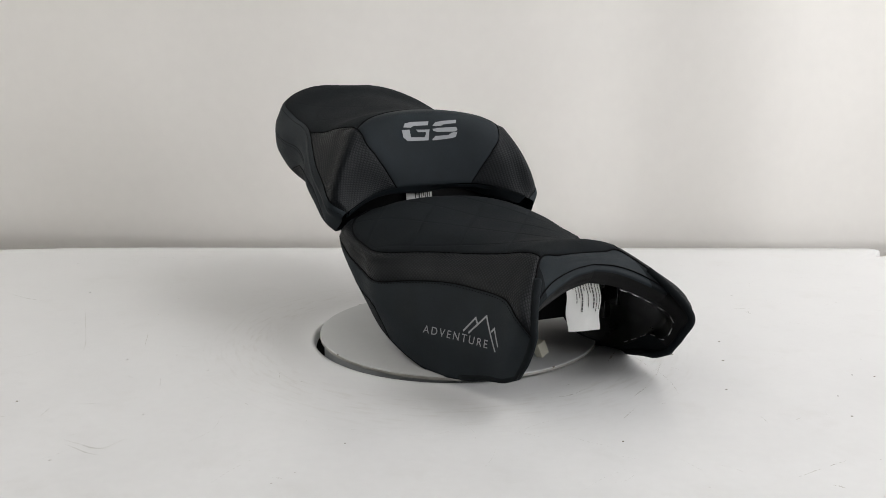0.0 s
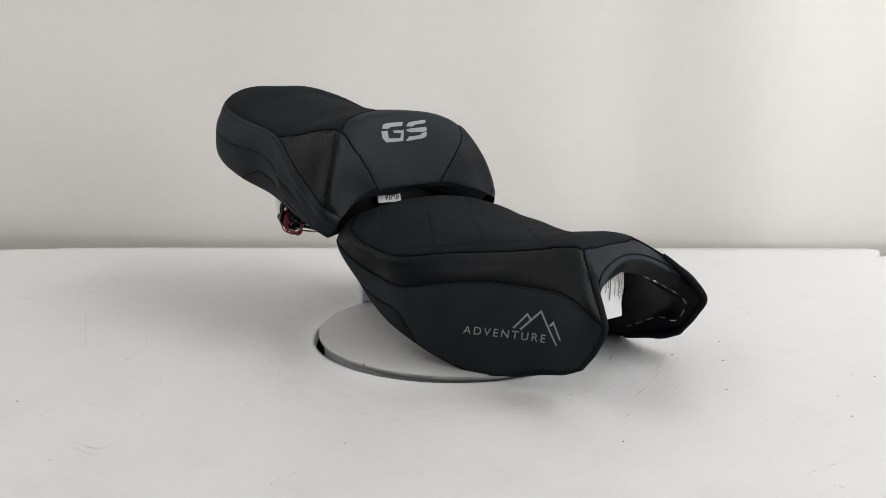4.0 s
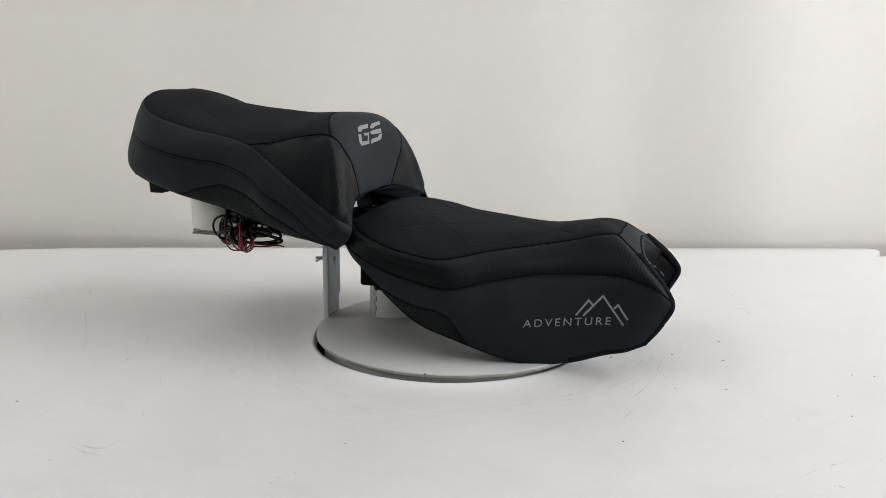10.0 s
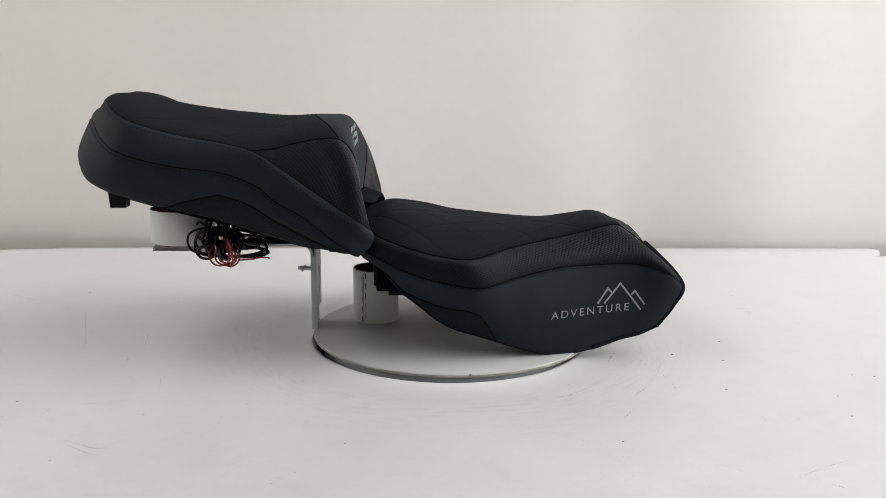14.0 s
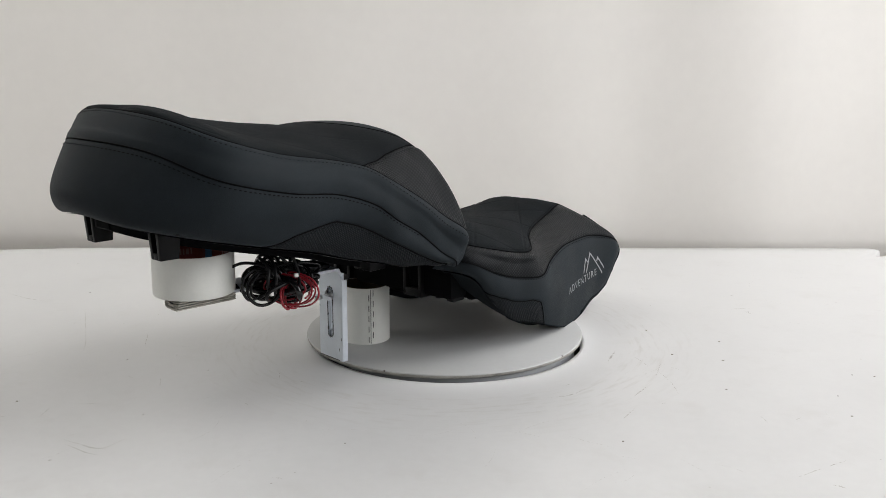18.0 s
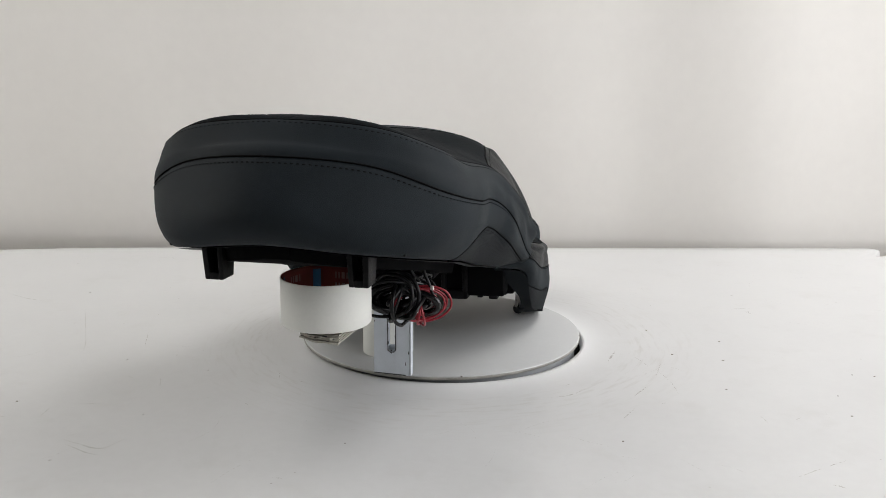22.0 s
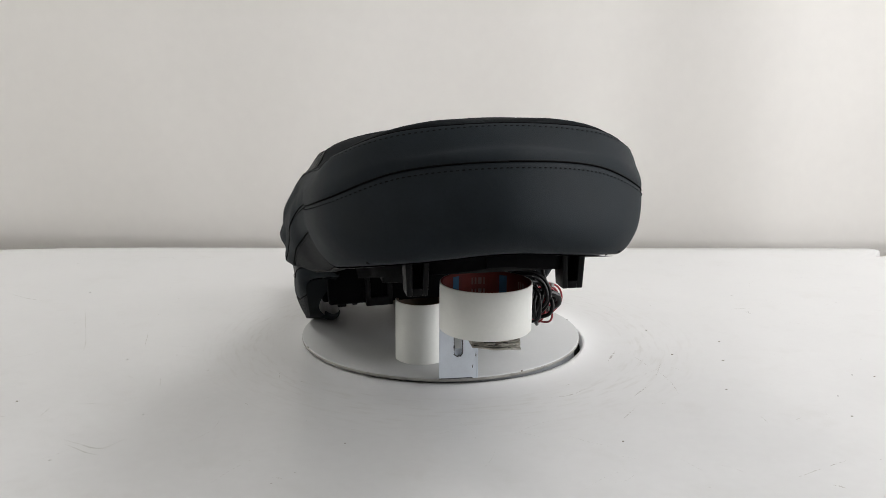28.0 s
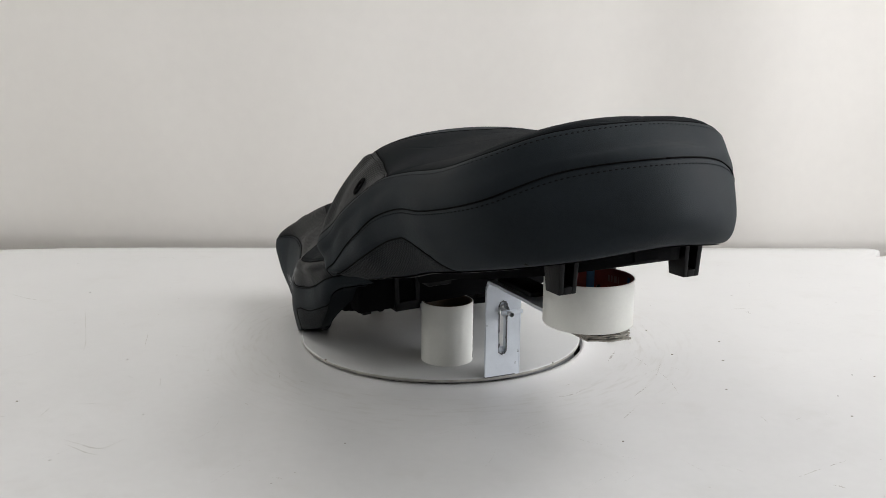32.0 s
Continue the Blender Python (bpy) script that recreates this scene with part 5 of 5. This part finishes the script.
# rows of print: place across, thickness and length, as shares of the tag
lines = [(0.05 + 0.082 * k, 0.040 if k in (2, 6) else 0.026, q) for k, q in enumerate((0.62, 0.66, 0.60, 0.34, 0.58, 0.30, 0.66, 0.44, 0.52, 0.28, 0.24))]
lrng = random.Random(3)
for across, thick, length in lines:
    # rows of print run down the tag
    a = 0.02
    while a < length:
        b = min(length, a + lrng.uniform(0.02, 0.07))
        vs = []
        for i in range(5):
            t_ = a + (b - a) * i / 4
            r0, r1 = [np.array([np.interp(t_, np.linspace(0, 1, len(r)), r[:, q]) for q in range(3)]) for r in rows]
            for f in (1 - across, 1 - across - thick):
                vs.append(r0 * (1 - f) + r1 * f + np.array([0.0022 * math.sin(3.1 * f + t_ * 4) - 0.0006, 0.0012 * math.sin(t_ * 11), 0]))
        link_mesh("print_bar", vs, [(2 * i, 2 * i + 1, 2 * i + 3, 2 * i + 2) for i in range(4)], INK, label_ob)
        a = b + 0.010


# ring on the far woven panel of the pillion seat, and the label under its front
bm = bmesh.new()
vs, fs = lathe([(0.0045 + 0.0018 * math.cos(a), 0.0018 * math.sin(a)) for a in np.linspace(0, 2 * math.pi, 9)[:-1]], 20, close=True)
vv_ = [bm.verts.new(v) for v in vs]
for f in fs:
    bm.faces.new([vv_[i] for i in f])
e_at, e_out = Vector(pil.at(3.26, -1.67)), Vector(pil.normal(np.array(3.26), np.array(-1.67)))
e_out = e_out if e_out.y < 0 else -e_out
m = Matrix.Translation(e_at) @ e_out.to_track_quat("Z", "X").to_matrix().to_4x4()
bmesh.ops.scale(bm, vec=(1.5, 0.9, 1), verts=bm.verts)
bmesh.ops.transform(bm, matrix=m, verts=bm.verts)
part("eyelet", bm, THREAD, pillion, "small black rubber eyelet")

# sticker hanging behind the hem, under the front of the pillion seat
STICK = basis((0.1485, 0.0039, 0.1542), (-0.16, -0.985, -0.02), (0.30, 0.0, 0.95))
bm = bmesh.new()
box(bm, -0.0185, 0.0185, -0.011, 0.0065, -0.0002, 0.0002)
bmesh.ops.transform(bm, matrix=STICK, verts=bm.verts)
lab = part("sticker", bm, LABEL, pillion, "white printed sticker", smooth=False)
for k, (x, w, y0, y1) in enumerate(((-0.006, 0.0016, -0.008, 0.004), (-0.0035, 0.001, -0.006, 0.004), (-0.001, 0.0022, -0.008, 0.003), (0.003, 0.0012, -0.008, 0.004), (0.0055, 0.002, -0.005, 0.004),
                                    (0.0085, 0.001, -0.008, 0.002), (0.011, 0.0022, -0.008, 0.004), (0.0145, 0.0012, -0.006, 0.004))):
    bm = bmesh.new()
    box(bm, x, x + w, y0, y1, 0.0002, 0.0005)
    bmesh.ops.transform(bm, matrix=STICK, verts=bm.verts)
    part("print_bar", bm, INK, lab, smooth=False)

# plastic frame under the rider seat: a cross beam, box sections and ribs between the side flaps
bm = bmesh.new()
box(bm, 0.060, 0.086, -0.116, 0.116, 0.0700, 0.118, 0.003)
part("cross_beam", bm, MATT, rider, "black plastic cross beam")
bm = bmesh.new()
box(bm, 0.010, 0.056, -0.122, 0.122, 0.0655, 0.112, 0.003)
part("tray", bm, MATT, rider, "black plastic tray between the flaps")
bm = bmesh.new()
box(bm, -0.08, 0.085, -0.092, 0.092, 0.100, 0.116, 0.004)
part("base_plate", bm, MATT, rider, "black plastic base plate")
bm = bmesh.new()
box(bm, -0.104, -0.098, -0.088, 0.088, 0.037, 0.118, 0.002)
part("inner_wall", bm, PLASTIC, rider, "black plastic wall inside the hollow")
for s in (1, -1):
    for y0, y1, x0, x1, z0, z1 in ((0.096, 0.106, 0.054, 0.0725, 0.0635, 0.11), (0.084, 0.090, 0.030, 0.0785, 0.0665, 0.11), (0.070, 0.0755, 0.060, 0.0910, 0.0680, 0.11), (0.046, 0.0515, 0.060, 0.0910, 0.0690, 0.11),
                                   (0.046, 0.0755, 0.060, 0.0910, 0.0675, 0.0775), (0.104, 0.112, 0.016, 0.0485, 0.0625, 0.10)):
        bm = bmesh.new()
        box(bm, x0, x1, min(y0 * s, y1 * s), max(y0 * s, y1 * s), z0, z1, 0.0012)
        part("rib", bm, PLASTIC, rider, "black plastic rib")

for s in (1, -1):
    bm = bmesh.new()
    box(bm, 0.122, 0.146, min(0.030 * s, 0.058 * s), max(0.030 * s, 0.058 * s), 0.106, 0.135, 0.002)
    part("latch_box", bm, PLASTIC, pillion, "black plastic latch box under the front")

foam = thing("foam_block", "small cream foam block lying on the white disc", "foam block")
bm = bmesh.new()
box(bm, -0.004, 0.004, -0.011, 0.011, 0.0, 0.012, 0.001, Matrix.Rotation(radians(35), 4, "Z"))
for v in bm.verts:
    v.co.x += 0.8 * v.co.z
part("block", bm, FOAM, foam, at=(-0.1304, -0.0148, DISC_Z), smooth=False)


# ---- what turns ----
def motions():
    for ob, base in ((pillion, PILLION_AT), (rider, RIDER_AT), (disc, Matrix()), (bracket, SEATS @ pose(0.0009, 0.0021, -0.0002)), (tape_roll, SEATS @ pose(0.0001, 0.0027, -0.0014)), (tube_stand, SEATS @ pose(0.0007, 0.0019, 0)), (cables, SEATS), (foam, SEATS)):
        walk(ob, [(t, pose(0, 0, 0, 0, 0, START + a) @ base) for t, a in TURN])


motions()
